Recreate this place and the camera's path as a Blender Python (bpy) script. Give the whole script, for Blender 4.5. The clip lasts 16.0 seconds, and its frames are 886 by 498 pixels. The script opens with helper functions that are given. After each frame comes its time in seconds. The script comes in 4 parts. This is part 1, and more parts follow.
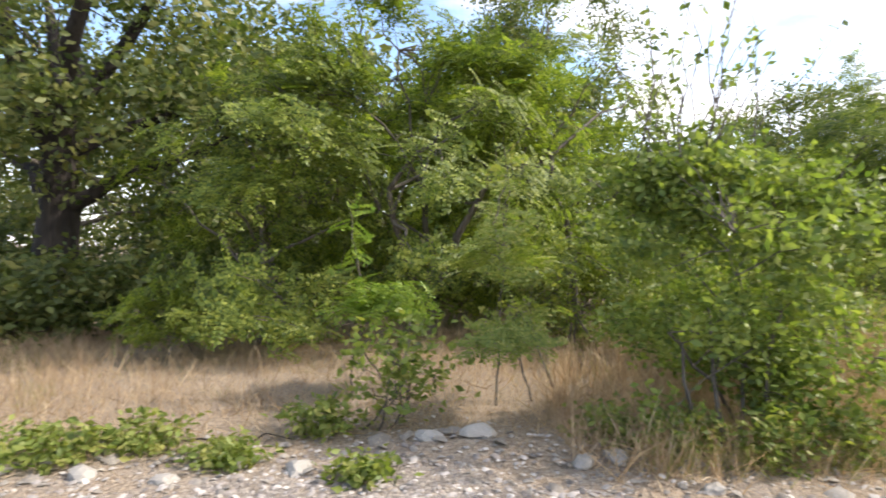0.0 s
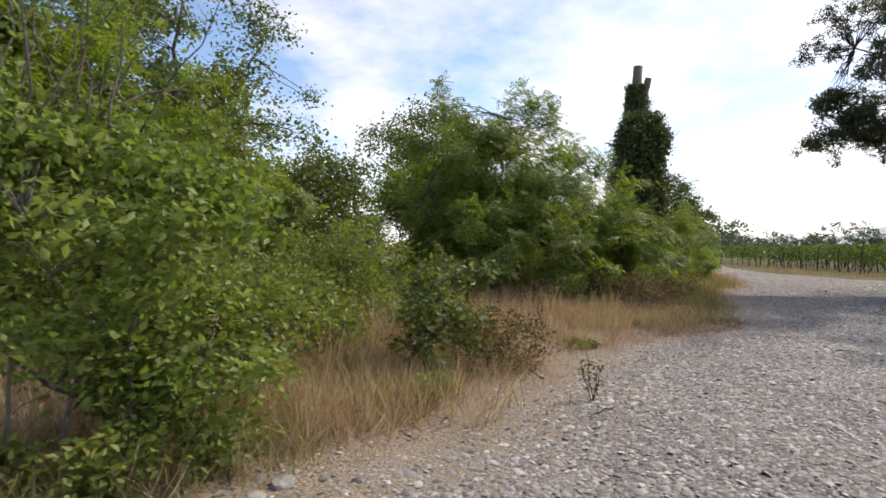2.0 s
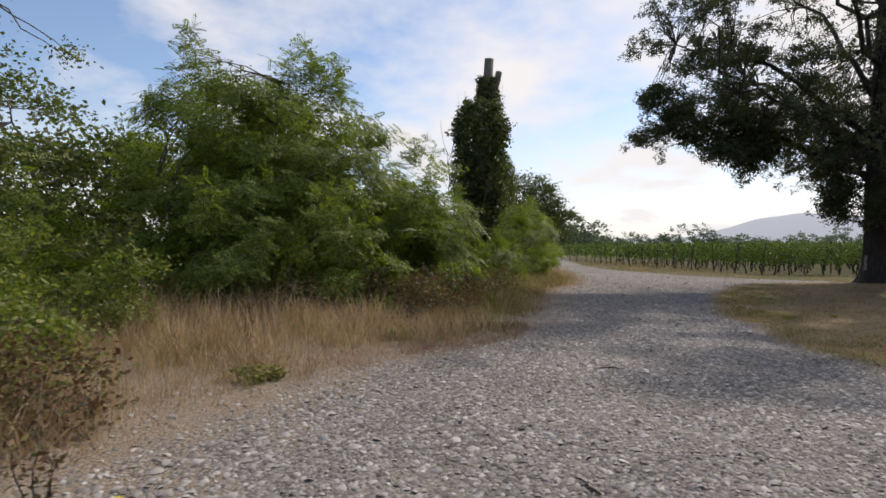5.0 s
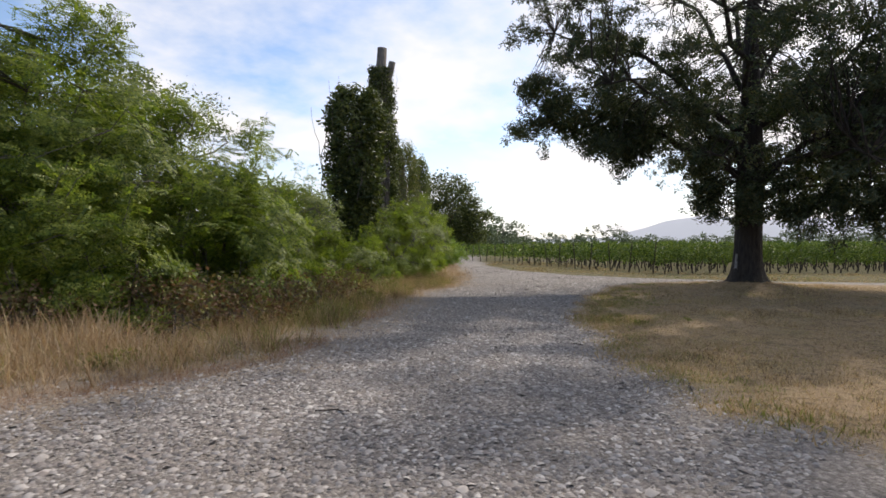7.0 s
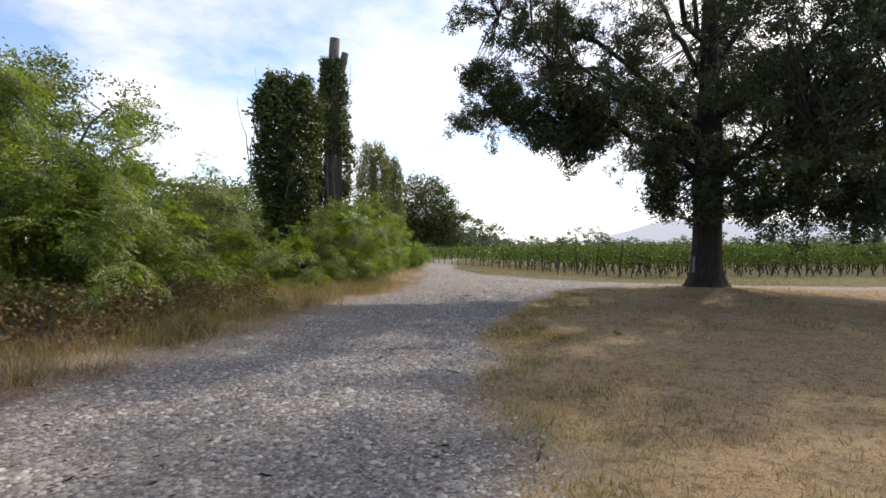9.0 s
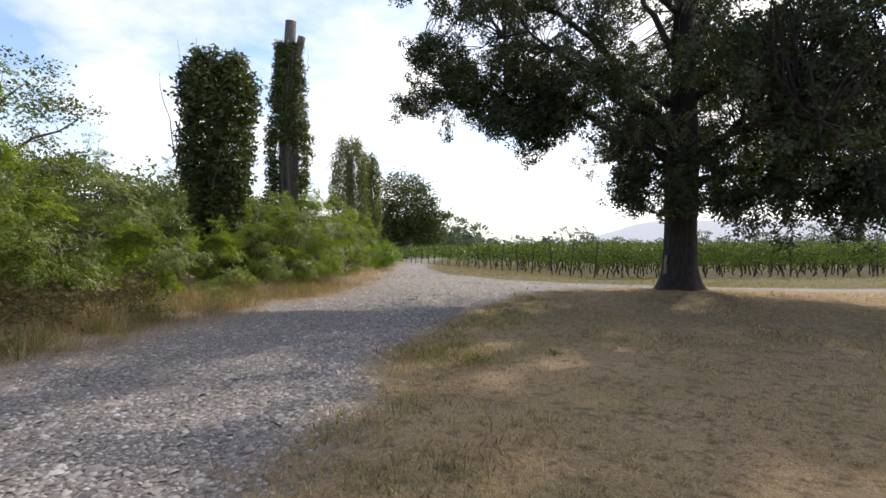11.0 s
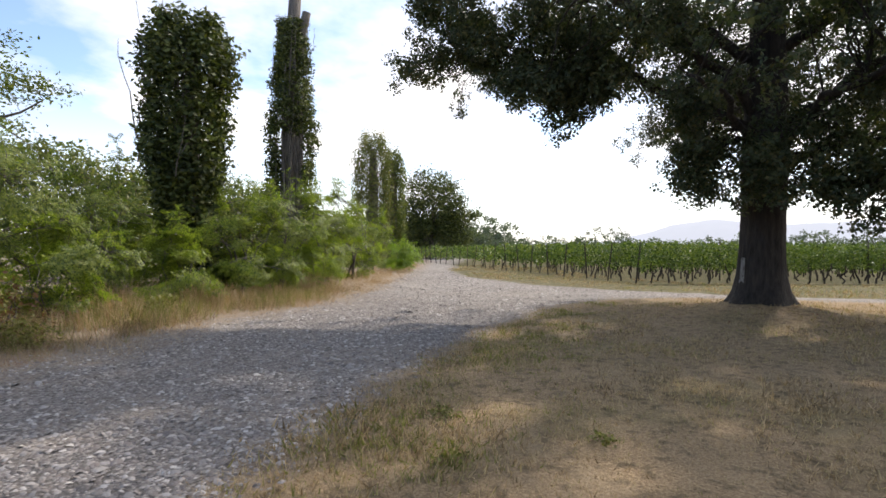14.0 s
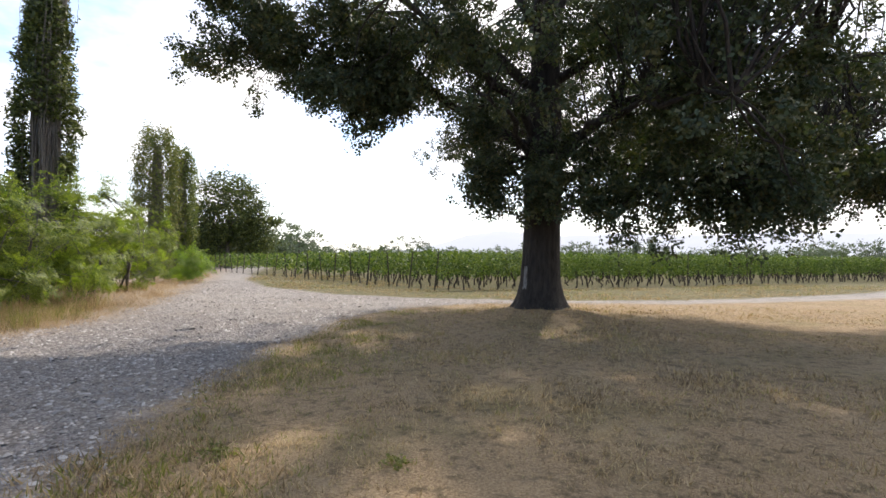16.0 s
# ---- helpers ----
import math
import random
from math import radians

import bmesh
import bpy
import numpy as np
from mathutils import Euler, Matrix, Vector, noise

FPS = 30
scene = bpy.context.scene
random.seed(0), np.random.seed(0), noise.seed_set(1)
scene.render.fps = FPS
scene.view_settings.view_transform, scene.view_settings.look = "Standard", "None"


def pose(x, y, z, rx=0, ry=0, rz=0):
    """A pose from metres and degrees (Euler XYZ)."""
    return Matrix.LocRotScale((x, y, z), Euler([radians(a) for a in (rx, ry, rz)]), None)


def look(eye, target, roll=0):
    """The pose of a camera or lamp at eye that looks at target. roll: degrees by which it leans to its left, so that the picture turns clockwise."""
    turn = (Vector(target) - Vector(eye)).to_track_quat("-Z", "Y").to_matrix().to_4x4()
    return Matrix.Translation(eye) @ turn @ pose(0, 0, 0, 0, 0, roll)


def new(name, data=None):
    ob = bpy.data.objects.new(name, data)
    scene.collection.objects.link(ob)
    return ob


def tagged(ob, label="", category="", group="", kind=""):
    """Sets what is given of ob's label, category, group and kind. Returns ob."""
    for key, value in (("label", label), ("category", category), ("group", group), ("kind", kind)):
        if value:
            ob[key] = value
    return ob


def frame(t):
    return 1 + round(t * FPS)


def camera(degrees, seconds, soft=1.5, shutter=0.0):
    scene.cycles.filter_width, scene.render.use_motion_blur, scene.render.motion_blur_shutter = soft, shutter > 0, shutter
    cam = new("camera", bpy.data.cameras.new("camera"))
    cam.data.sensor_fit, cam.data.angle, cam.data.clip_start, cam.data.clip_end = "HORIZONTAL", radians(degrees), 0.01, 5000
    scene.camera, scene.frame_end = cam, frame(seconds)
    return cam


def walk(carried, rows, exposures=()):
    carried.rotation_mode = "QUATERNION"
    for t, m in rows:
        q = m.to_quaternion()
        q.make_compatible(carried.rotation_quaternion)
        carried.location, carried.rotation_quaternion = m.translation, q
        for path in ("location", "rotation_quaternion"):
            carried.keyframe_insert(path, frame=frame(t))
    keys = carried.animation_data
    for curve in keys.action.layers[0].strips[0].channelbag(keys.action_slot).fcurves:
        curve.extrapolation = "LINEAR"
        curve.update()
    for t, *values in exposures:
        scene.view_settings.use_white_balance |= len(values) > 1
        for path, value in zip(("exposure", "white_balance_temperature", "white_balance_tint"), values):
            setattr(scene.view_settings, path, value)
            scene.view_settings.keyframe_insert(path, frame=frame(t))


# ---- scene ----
cam = camera(77.7, 16.0, soft=1.6, shutter=0.18)
METRES, EYE, TILT, LEAN, TURN = 18.8, 1.5, 0.0, 1.1, 0.0
ROWS = [
    (0.0, 0.0, 0.0, 0.0, 0.01, -0.45, -1.05),
    (0.5, 0.0323, 0.0025, -0.0006, -11.99, -0.11, -1.03),
    (1.0, 0.0645, 0.0038, -0.0027, -19.06, 0.18, -1.08),
    (1.5, 0.0986, 0.0034, -0.0015, -25.55, 0.2, -1.03),
    (2.0, 0.1283, 0.0026, -0.001, -29.76, 0.37, -1.04),
    (2.5, 0.1608, 0.0052, -0.0007, -31.81, 0.34, -1.1),
    (3.0, 0.1919, 0.0066, -0.002, -33.97, 0.44, -1.04),
    (3.5, 0.2271, 0.015, -0.0045, -34.73, 0.35, -1.1),
    (4.0, 0.2614, 0.0218, -0.0065, -37.1, 0.34, -1.06),
    (4.5, 0.2933, 0.0328, -0.007, -39.56, 0.48, -1.07),
    (5.0, 0.3275, 0.0378, -0.0041, -41.62, 0.48, -1.01),
    (7.5, 0.5254, 0.0232, -0.0048, -49.8, 0.83, -0.8),
    (8.0, 0.5588, 0.0215, -0.0053, -49.88, 0.9, -0.83),
    (8.5, 0.5948, 0.0217, -0.0031, -50.0, 0.88, -0.82),
    (9.0, 0.6305, 0.0193, -0.0029, -50.59, 0.98, -0.72),
    (9.5, 0.6705, 0.0226, -0.0028, -51.01, 0.81, -0.8),
    (10.0, 0.7053, 0.0219, -0.003, -51.88, 0.95, -0.75),
    (12.5, 0.8552, 0.0835, -0.0021, -50.3, 0.82, -1.41),
    (13.0, 0.8826, 0.1023, -0.0026, -48.73, 0.85, -1.36),
    (13.5, 0.9113, 0.1169, -0.0023, -48.52, 0.86, -1.26),
    (14.0, 0.9389, 0.1282, -0.0005, -48.54, 0.94, -1.14),
    (14.5, 0.9597, 0.133, 0.0008, -53.68, 1.24, -1.06),
    (15.0, 0.9631, 0.1318, 0.0015, -63.4, 2.0, -0.92),
    (15.5, 0.9617, 0.1318, 0.0016, -66.92, 2.16, -0.84),
    (16.0, 0.9589, 0.1334, 0.0016, -68.64, 2.12, -0.86),
]
walk(cam, [(t, pose(0, 0, EYE, TILT, LEAN, TURN) @ pose(METRES * x, METRES * y, METRES * z, 90 + pitch, roll, yaw)) for t, x, y, z, yaw, pitch, roll in ROWS],
     exposures=[(t, e, 6680, 14) for t, e in ((0.0, 0.9), (0.6, 0.86), (1.5, 0.26), (3.0, -0.3), (5.0, -0.45), (7.5, -0.14), (10.0, 0.05), (12.5, 0.17), (14.5, 0.3), (16.0, 0.44))])

# ---- world and sun ----
SUN_AZ, SUN_EL = 1.5, 42.0          # degrees from +x towards +y, and above the horizon
to_sun = Vector((math.cos(radians(SUN_AZ)) * math.cos(radians(SUN_EL)), math.sin(radians(SUN_AZ)) * math.cos(radians(SUN_EL)), math.sin(radians(SUN_EL))))


def make_world():
    world = bpy.data.worlds.new("sky")
    scene.world = world
    world.use_nodes = True
    nt = world.node_tree
    nt.nodes.clear()
    N = nt.nodes.new
    link = nt.links.new
    sky = N("ShaderNodeTexSky")
    sky.sky_type, sky.sun_disc = "NISHITA", False
    sky.sun_elevation, sky.sun_rotation = radians(SUN_EL), radians(90 - SUN_AZ)
    sky.air_density, sky.dust_density, sky.ozone_density = 1.0, 0.4, 2.0
    coord = N("ShaderNodeTexCoord")
    split = N("ShaderNodeSeparateXYZ")
    link(coord.outputs["Generated"], split.inputs[0])
    # flat cloud layer: direction divided by its height
    up = N("ShaderNodeMath"); up.operation = "MAXIMUM"; up.inputs[1].default_value = 0.0
    link(split.outputs[2], up.inputs[0])
    lift = N("ShaderNodeMath"); lift.operation = "ADD"; lift.inputs[1].default_value = 0.22
    link(up.outputs[0], lift.inputs[0])
    div = N("ShaderNodeVectorMath"); div.operation = "DIVIDE"
    link(coord.outputs["Generated"], div.inputs[0])
    link(lift.outputs[0], div.inputs[1])
    n1 = N("ShaderNodeTexNoise"); n1.inputs["Scale"].default_value = 1.5; n1.inputs["Detail"].default_value = 7; n1.inputs["Roughness"].default_value = 0.55
    link(div.outputs[0], n1.inputs["Vector"])
    # the sky whitens towards the sun
    glow = N("ShaderNodeVectorMath"); glow.operation = "DOT_PRODUCT"; glow.inputs[1].default_value = tuple(to_sun)
    link(coord.outputs["Generated"], glow.inputs[0])
    veil = N("ShaderNodeMapRange"); veil.inputs[1].default_value, veil.inputs[2].default_value = 0.05, 0.75
    veil.inputs[3].default_value, veil.inputs[4].default_value = -0.06, 0.19
    link(glow.outputs["Value"], veil.inputs[0])
    add = N("ShaderNodeMath"); add.operation = "ADD"
    link(n1.outputs["Fac"], add.inputs[0]); link(veil.outputs[0], add.inputs[1])
    ramp = N("ShaderNodeValToRGB")
    ramp.color_ramp.elements[0].position, ramp.color_ramp.elements[1].position = 0.51, 0.73
    link(add.outputs[0], ramp.inputs[0])
    haze = N("ShaderNodeMapRange"); haze.inputs[1].default_value, haze.inputs[2].default_value = 0.0, 0.26
    haze.inputs[3].default_value, haze.inputs[4].default_value = 0.9, 0.0
    link(split.outputs[2], haze.inputs[0])
    cover = N("ShaderNodeMath"); cover.operation = "MAXIMUM"
    link(ramp.outputs[0], cover.inputs[0]); link(haze.outputs[0], cover.inputs[1])
    gain = N("ShaderNodeMix"); gain.data_type = "RGBA"; gain.blend_type = "MULTIPLY"; gain.inputs[0].default_value = 1.0
    gain.inputs[7].default_value = (0.21, 0.21, 0.21, 1)
    link(sky.outputs[0], gain.inputs[6])
    mix = N("ShaderNodeMix"); mix.data_type = "RGBA"
    mix.inputs[7].default_value = (1.24, 1.24, 1.25, 1)
    link(cover.outputs[0], mix.inputs[0]); link(gain.outputs[2], mix.inputs[6])
    bg = N("ShaderNodeBackground"); bg.inputs[1].default_value = 1.0
    link(mix.outputs[2], bg.inputs[0])
    out = N("ShaderNodeOutputWorld")
    link(bg.outputs[0], out.inputs[0])


make_world()
sun_data = bpy.data.lights.new("sun", "SUN")
sun_data.energy, sun_data.angle, sun_data.color = 3.9, radians(1.5), (1.0, 0.95, 0.87)
sun = new("sun", sun_data)
sun.matrix_world = look(to_sun * 80, (0, 0, 0))


# ---- materials ----
def nodes_of(name):
    m = bpy.data.materials.new(name)
    m.use_nodes = True
    nt = m.node_tree
    return m, nt, nt.nodes["Principled BSDF"]


def ramp_node(nt, stops):
    r = nt.nodes.new("ShaderNodeValToRGB")
    e = r.color_ramp.elements
    while len(e) < len(stops):
        e.new(0.5)
    for k, (p, c) in zip(e, stops):
        k.position, k.color = p, (*c, 1)
    return r


def noise_node(nt, scale, detail=4, rough=0.55, vector=None):
    n = nt.nodes.new("ShaderNodeTexNoise")
    n.inputs["Scale"].default_value, n.inputs["Detail"].default_value, n.inputs["Roughness"].default_value = scale, detail, rough
    if vector is not None:
        nt.links.new(vector, n.inputs["Vector"])
    return n


def mix_node(nt, a, b, fac, blend="MIX"):
    """Mixes two colours; each of a, b, fac is a socket or a value."""
    m = nt.nodes.new("ShaderNodeMix")
    m.data_type, m.blend_type = "RGBA", blend
    for i, v in ((0, fac), (6, a), (7, b)):
        if isinstance(v, bpy.types.NodeSocket):
            nt.links.new(v, m.inputs[i])
        else:
            m.inputs[i].default_value = v if i == 0 else (*v, 1)
    return m.outputs[2]


def math_node(nt, op, a, b=0.0, c=0.0):
    m = nt.nodes.new("ShaderNodeMath")
    m.operation = op
    for i, v in enumerate((a, b, c)):
        if isinstance(v, bpy.types.NodeSocket):
            nt.links.new(v, m.inputs[i])
        else:
            m.inputs[i].default_value = v
    return m.outputs[0]


def range_node(nt, v, a, b, lo=0.0, hi=1.0):
    m = nt.nodes.new("ShaderNodeMapRange")
    nt.links.new(v, m.inputs[0])
    for i, k in enumerate((a, b, lo, hi)):
        m.inputs[i + 1].default_value = k
    return m.outputs[0]


def leaf_material(name, stops, through_light=0.35, rough=0.5, patch=0.35, glow=(1.0, 1.15, 0.45)):
    """Foliage: colour varies leaf by leaf and in patches; some light passes through the blade."""
    m, nt, p = nodes_of(name)
    geo = nt.nodes.new("ShaderNodeNewGeometry")
    r = ramp_node(nt, stops)
    pos = noise_node(nt, 0.9, 2, 0.5, geo.outputs["Position"])
    f = math_node(nt, "MULTIPLY_ADD", pos.outputs["Fac"], patch * 2, -patch)
    f = math_node(nt, "ADD", geo.outputs["Random Per Island"], f)
    nt.links.new(f, r.inputs[0])
    nt.links.new(r.outputs[0], p.inputs["Base Color"])
    p.inputs["Roughness"].default_value = rough
    p.inputs["Specular IOR Level"].default_value = 0.35
    tr = nt.nodes.new("ShaderNodeBsdfTranslucent")
    warm = mix_node(nt, r.outputs[0], glow, 1.0, "MULTIPLY")
    nt.links.new(warm, tr.inputs[0])
    mx = nt.nodes.new("ShaderNodeMixShader")
    mx.inputs[0].default_value = through_light
    nt.links.new(p.outputs[0], mx.inputs[1]); nt.links.new(tr.outputs[0], mx.inputs[2])
    nt.links.new(mx.outputs[0], nt.nodes["Material Output"].inputs[0])
    return m


def bark_material(name, dark, light, scale=6.0, moss=None):
    m, nt, p = nodes_of(name)
    tc = nt.nodes.new("ShaderNodeTexCoord")
    mp = nt.nodes.new("ShaderNodeMapping")
    mp.inputs["Scale"].default_value = (1, 1, 0.18)
    nt.links.new(tc.outputs["Object"], mp.inputs[0])
    n = noise_node(nt, scale * 2.5, 6, 0.65, mp.outputs[0])
    big = noise_node(nt, 1.2, 3, 0.5, tc.outputs["Object"])
    r = ramp_node(nt, [(0.35, dark), (0.65, light)])
    nt.links.new(n.outputs["Fac"], r.inputs[0])
    c = mix_node(nt, r.outputs[0], moss or tuple(0.7 * v for v in light), range_node(nt, big.outputs["Fac"], 0.45, 0.7, 0, 0.6))
    nt.links.new(c, p.inputs["Base Color"])
    p.inputs["Roughness"].default_value = 0.9
    b = nt.nodes.new("ShaderNodeBump")
    b.inputs["Strength"].default_value, b.inputs["Distance"].default_value = 0.9, 0.04
    nt.links.new(n.outputs["Fac"], b.inputs["Height"])
    nt.links.new(b.outputs[0], p.inputs["Normal"])
    return m


def stone_material(name, stops):
    m, nt, p = nodes_of(name)
    geo = nt.nodes.new("ShaderNodeNewGeometry")
    r = ramp_node(nt, stops)
    n = noise_node(nt, 60, 4, 0.6, geo.outputs["Position"])
    big = noise_node(nt, 0.7, 3, 0.6, geo.outputs["Position"])
    f = math_node(nt, "MULTIPLY_ADD", big.outputs["Fac"], 0.5, -0.25)
    nt.links.new(math_node(nt, "ADD", geo.outputs["Random Per Island"], f), r.inputs[0])
    c = mix_node(nt, r.outputs[0], (0.55, 0.5, 0.44), range_node(nt, n.outputs["Fac"], 0.5, 0.8, 0, 0.5))
    nt.links.new(c, p.inputs["Base Color"])
    p.inputs["Roughness"].default_value = 0.85
    return m


def ground_material():
    """Gravel, dusty verge, dry lawn and vineyard grass, blended by the zone attributes of the ground meshes."""
    m, nt, p = nodes_of("ground_cover")
    geo = nt.nodes.new("ShaderNodeNewGeometry")
    P = geo.outputs["Position"]

    def attr(name):
        a = nt.nodes.new("ShaderNodeAttribute")
        a.attribute_name = name
        return a.outputs["Fac"]
    edge = noise_node(nt, 1.6, 5, 0.65, P)
    wob = math_node(nt, "MULTIPLY_ADD", edge.outputs["Fac"], 1.0, -0.5)

    def mask(name, w=0.16):
        return range_node(nt, math_node(nt, "ADD", attr(name), wob), 0.5 - w, 0.5 + w)
    # gravel: stone cells over dust
    vor = nt.nodes.new("ShaderNodeTexVoronoi")
    vor.inputs["Scale"].default_value = 32
    nt.links.new(P, vor.inputs["Vector"])
    grey = nt.nodes.new("ShaderNodeSeparateColor")
    nt.links.new(vor.outputs["Color"], grey.inputs[0])
    sr = ramp_node(nt, [(0.0, (0.11, 0.097, 0.086)), (0.45, (0.25, 0.22, 0.193)), (1.0, (0.44, 0.395, 0.345))])
    nt.links.new(grey.outputs[0], sr.inputs[0])
    gap = range_node(nt, vor.outputs["Distance"], 0.25, 0.75, 0.0, 0.55)
    gravel = mix_node(nt, sr.outputs[0], (0.14, 0.125, 0.11), gap)
    dust = noise_node(nt, 0.5, 5, 0.6, P)
    gravel = mix_node(nt, gravel, (0.32, 0.27, 0.215), range_node(nt, dust.outputs["Fac"], 0.45, 0.75, 0, 0.75))
    # pale compacted track
    pale = mix_node(nt, (0.35, 0.315, 0.27), gravel, range_node(nt, noise_node(nt, 1.4, 6, 0.7, P).outputs["Fac"], 0.38, 0.62, 0.15, 0.95))
    col = mix_node(nt, gravel, pale, mask("pale"))
    # verge: dry soil, straw and pebbles
    fine = noise_node(nt, 30, 5, 0.7, P)
    vr = ramp_node(nt, [(0.3, (0.15, 0.11, 0.075)), (0.5, (0.29, 0.225, 0.16)), (0.7, (0.40, 0.33, 0.245))])
    nt.links.new(fine.outputs["Fac"], vr.inputs[0])
    col = mix_node(nt, col, vr.outputs[0], mask("verge"))
    # dry lawn: the dark browns stand for soil and painted shade between blades
    lr = ramp_node(nt, [(0.3, (0.14, 0.094, 0.05)), (0.5, (0.32, 0.222, 0.122)), (0.7, (0.52, 0.385, 0.225))])
    nt.links.new(noise_node(nt, 38, 6, 0.8, P).outputs["Fac"], lr.inputs[0])
    lawn = mix_node(nt, lr.outputs[0], (0.18, 0.155, 0.06), range_node(nt, noise_node(nt, 0.6, 4, 0.6, P).outputs["Fac"], 0.5, 0.75, 0, 0.65))
    # darker tuft patches, with the shade among the tufts put into the colour
    tuft = noise_node(nt, 7, 4, 0.65, P)
    lawn = mix_node(nt, lawn, (0.105, 0.076, 0.04), range_node(nt, tuft.outputs["Fac"], 0.5, 0.66, 0, 0.85))
    lawn = mix_node(nt, lawn, (0.40, 0.30, 0.18), range_node(nt, noise_node(nt, 1.1, 5, 0.65, P).outputs["Fac"], 0.52, 0.75, 0, 0.55))
    col = mix_node(nt, col, lawn, mask("lawn"))
    # vineyard floor: yellowing grass
    gr = ramp_node(nt, [(0.3, (0.075, 0.075, 0.028)), (0.55, (0.14, 0.12, 0.052)), (0.75, (0.25, 0.195, 0.105))])
    nt.links.new(noise_node(nt, 2.2, 6, 0.7, P).outputs["Fac"], gr.inputs[0])
    col = mix_node(nt, col, gr.outputs[0], mask("vine"))
    nt.links.new(col, p.inputs["Base Color"])
    p.inputs["Roughness"].default_value = 0.95
    p.inputs["Specular IOR Level"].default_value = 0.2
    b = nt.nodes.new("ShaderNodeBump")
    b.inputs["Strength"].default_value, b.inputs["Distance"].default_value = 0.7, 0.03
    hgt = math_node(nt, "MULTIPLY_ADD", vor.outputs["Distance"], -0.7, fine.outputs["Fac"])
    nt.links.new(hgt, b.inputs["Height"])
    nt.links.new(b.outputs[0], p.inputs["Normal"])
    return m


GROUND = ground_material()
ACACIA = leaf_material("acacia_leaf", [(0.0, (0.07, 0.11, 0.024)), (0.5, (0.195, 0.245, 0.044)), (1.0, (0.35, 0.375, 0.075))], 0.5)
SHRUB = leaf_material("shrub_leaf", [(0.0, (0.10, 0.145, 0.035)), (0.5, (0.20, 0.25, 0.06)), (1.0, (0.32, 0.35, 0.09))], 0.48)
YELLOWLEAF = leaf_material("yellowing_leaf", [(0.0, (0.12, 0.165, 0.035)), (0.6, (0.22, 0.26, 0.06)), (1.0, (0.33, 0.32, 0.09))], 0.45)
DARKLEAF = leaf_material("walnut_leaf", [(0.0, (0.065, 0.09, 0.028)), (0.6, (0.14, 0.17, 0.05)), (1.0, (0.25, 0.24, 0.08))], 0.4)
POPLARLEAF = leaf_material("poplar_leaf", [(0.0, (0.10, 0.12, 0.04)), (0.6, (0.19, 0.20, 0.07)), (1.0, (0.30, 0.27, 0.12))], 0.35)
OAKLEAF = leaf_material("oak_leaf", [(0.0, (0.034, 0.046, 0.024)), (0.7, (0.062, 0.08, 0.036)), (1.0, (0.125, 0.115, 0.05))], 0.25)
IVY = leaf_material("ivy_leaf", [(0.0, (0.03, 0.042, 0.014)), (0.6, (0.08, 0.10, 0.026)), (1.0, (0.19, 0.20, 0.055))], 0.25, 0.5)
VINELEAF = leaf_material("vine_leaf", [(0.0, (0.04, 0.07, 0.018)), (0.5, (0.10, 0.15, 0.032)), (1.0, (0.22, 0.26, 0.055))], 0.38)
LIMELEAF = leaf_material("lime_leaf", [(0.0, (0.12, 0.20, 0.03)), (1.0, (0.30, 0.38, 0.05))], 0.45)
# greyed, bluish green: distance haze is mixed into this leaf colour
HAZEDLEAF = leaf_material("far_leaf_hazed", [(0.0, (0.09, 0.115, 0.085)), (1.0, (0.16, 0.185, 0.13))], 0.3)
STRAW = leaf_material("straw", [(0.0, (0.25, 0.165, 0.10)), (0.5, (0.46, 0.335, 0.205)), (1.0, (0.64, 0.52, 0.35))], 0.38, 0.7, 0.3, (1.0, 0.88, 0.6))
ROCK = stone_material("field_stone", [(0.0, (0.19, 0.17, 0.145)), (1.0, (0.31, 0.285, 0.245))])
RUBBLE = stone_material("dusty_rubble", [(0.0, (0.15, 0.13, 0.105)), (1.0, (0.27, 0.24, 0.20))])
REDWEED = leaf_material("red_weed", [(0.0, (0.19, 0.09, 0.055)), (0.6, (0.35, 0.19, 0.115)), (1.0, (0.45, 0.31, 0.19))], 0.3, 0.7, 0.4, (1.0, 0.8, 0.55))
GREENBLADE = leaf_material("green_blade", [(0.0, (0.13, 0.13, 0.04)), (1.0, (0.32, 0.295, 0.095))], 0.38, 0.6)
LAWNBLADE = leaf_material("lawn_blade", [(0.0, (0.18, 0.13, 0.075)), (0.35, (0.43, 0.31, 0.172)), (0.75, (0.62, 0.48, 0.295)), (1.0, (0.30, 0.275, 0.10))], 0.35, 0.8, 0.5, (1.0, 0.92, 0.65))
RUST = leaf_material("rust_leaf", [(0.0, (0.10, 0.055, 0.03)), (0.45, (0.20, 0.125, 0.065)), (0.65, (0.13, 0.135, 0.045)), (1.0, (0.24, 0.235, 0.075))], 0.3, 0.7, 0.45, (1.0, 0.85, 0.5))
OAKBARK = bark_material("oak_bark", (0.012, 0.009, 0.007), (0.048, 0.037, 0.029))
BARK = bark_material("bark", (0.06, 0.05, 0.04), (0.17, 0.145, 0.115))
SNAGWOOD = bark_material("snag_wood", (0.08, 0.066, 0.055), (0.21, 0.18, 0.15), 9)
VINEWOOD = bark_material("vine_wood", (0.03, 0.023, 0.018), (0.09, 0.07, 0.055), 14)
POSTWOOD = bark_material("post_wood", (0.10, 0.085, 0.07), (0.24, 0.21, 0.175), 12)
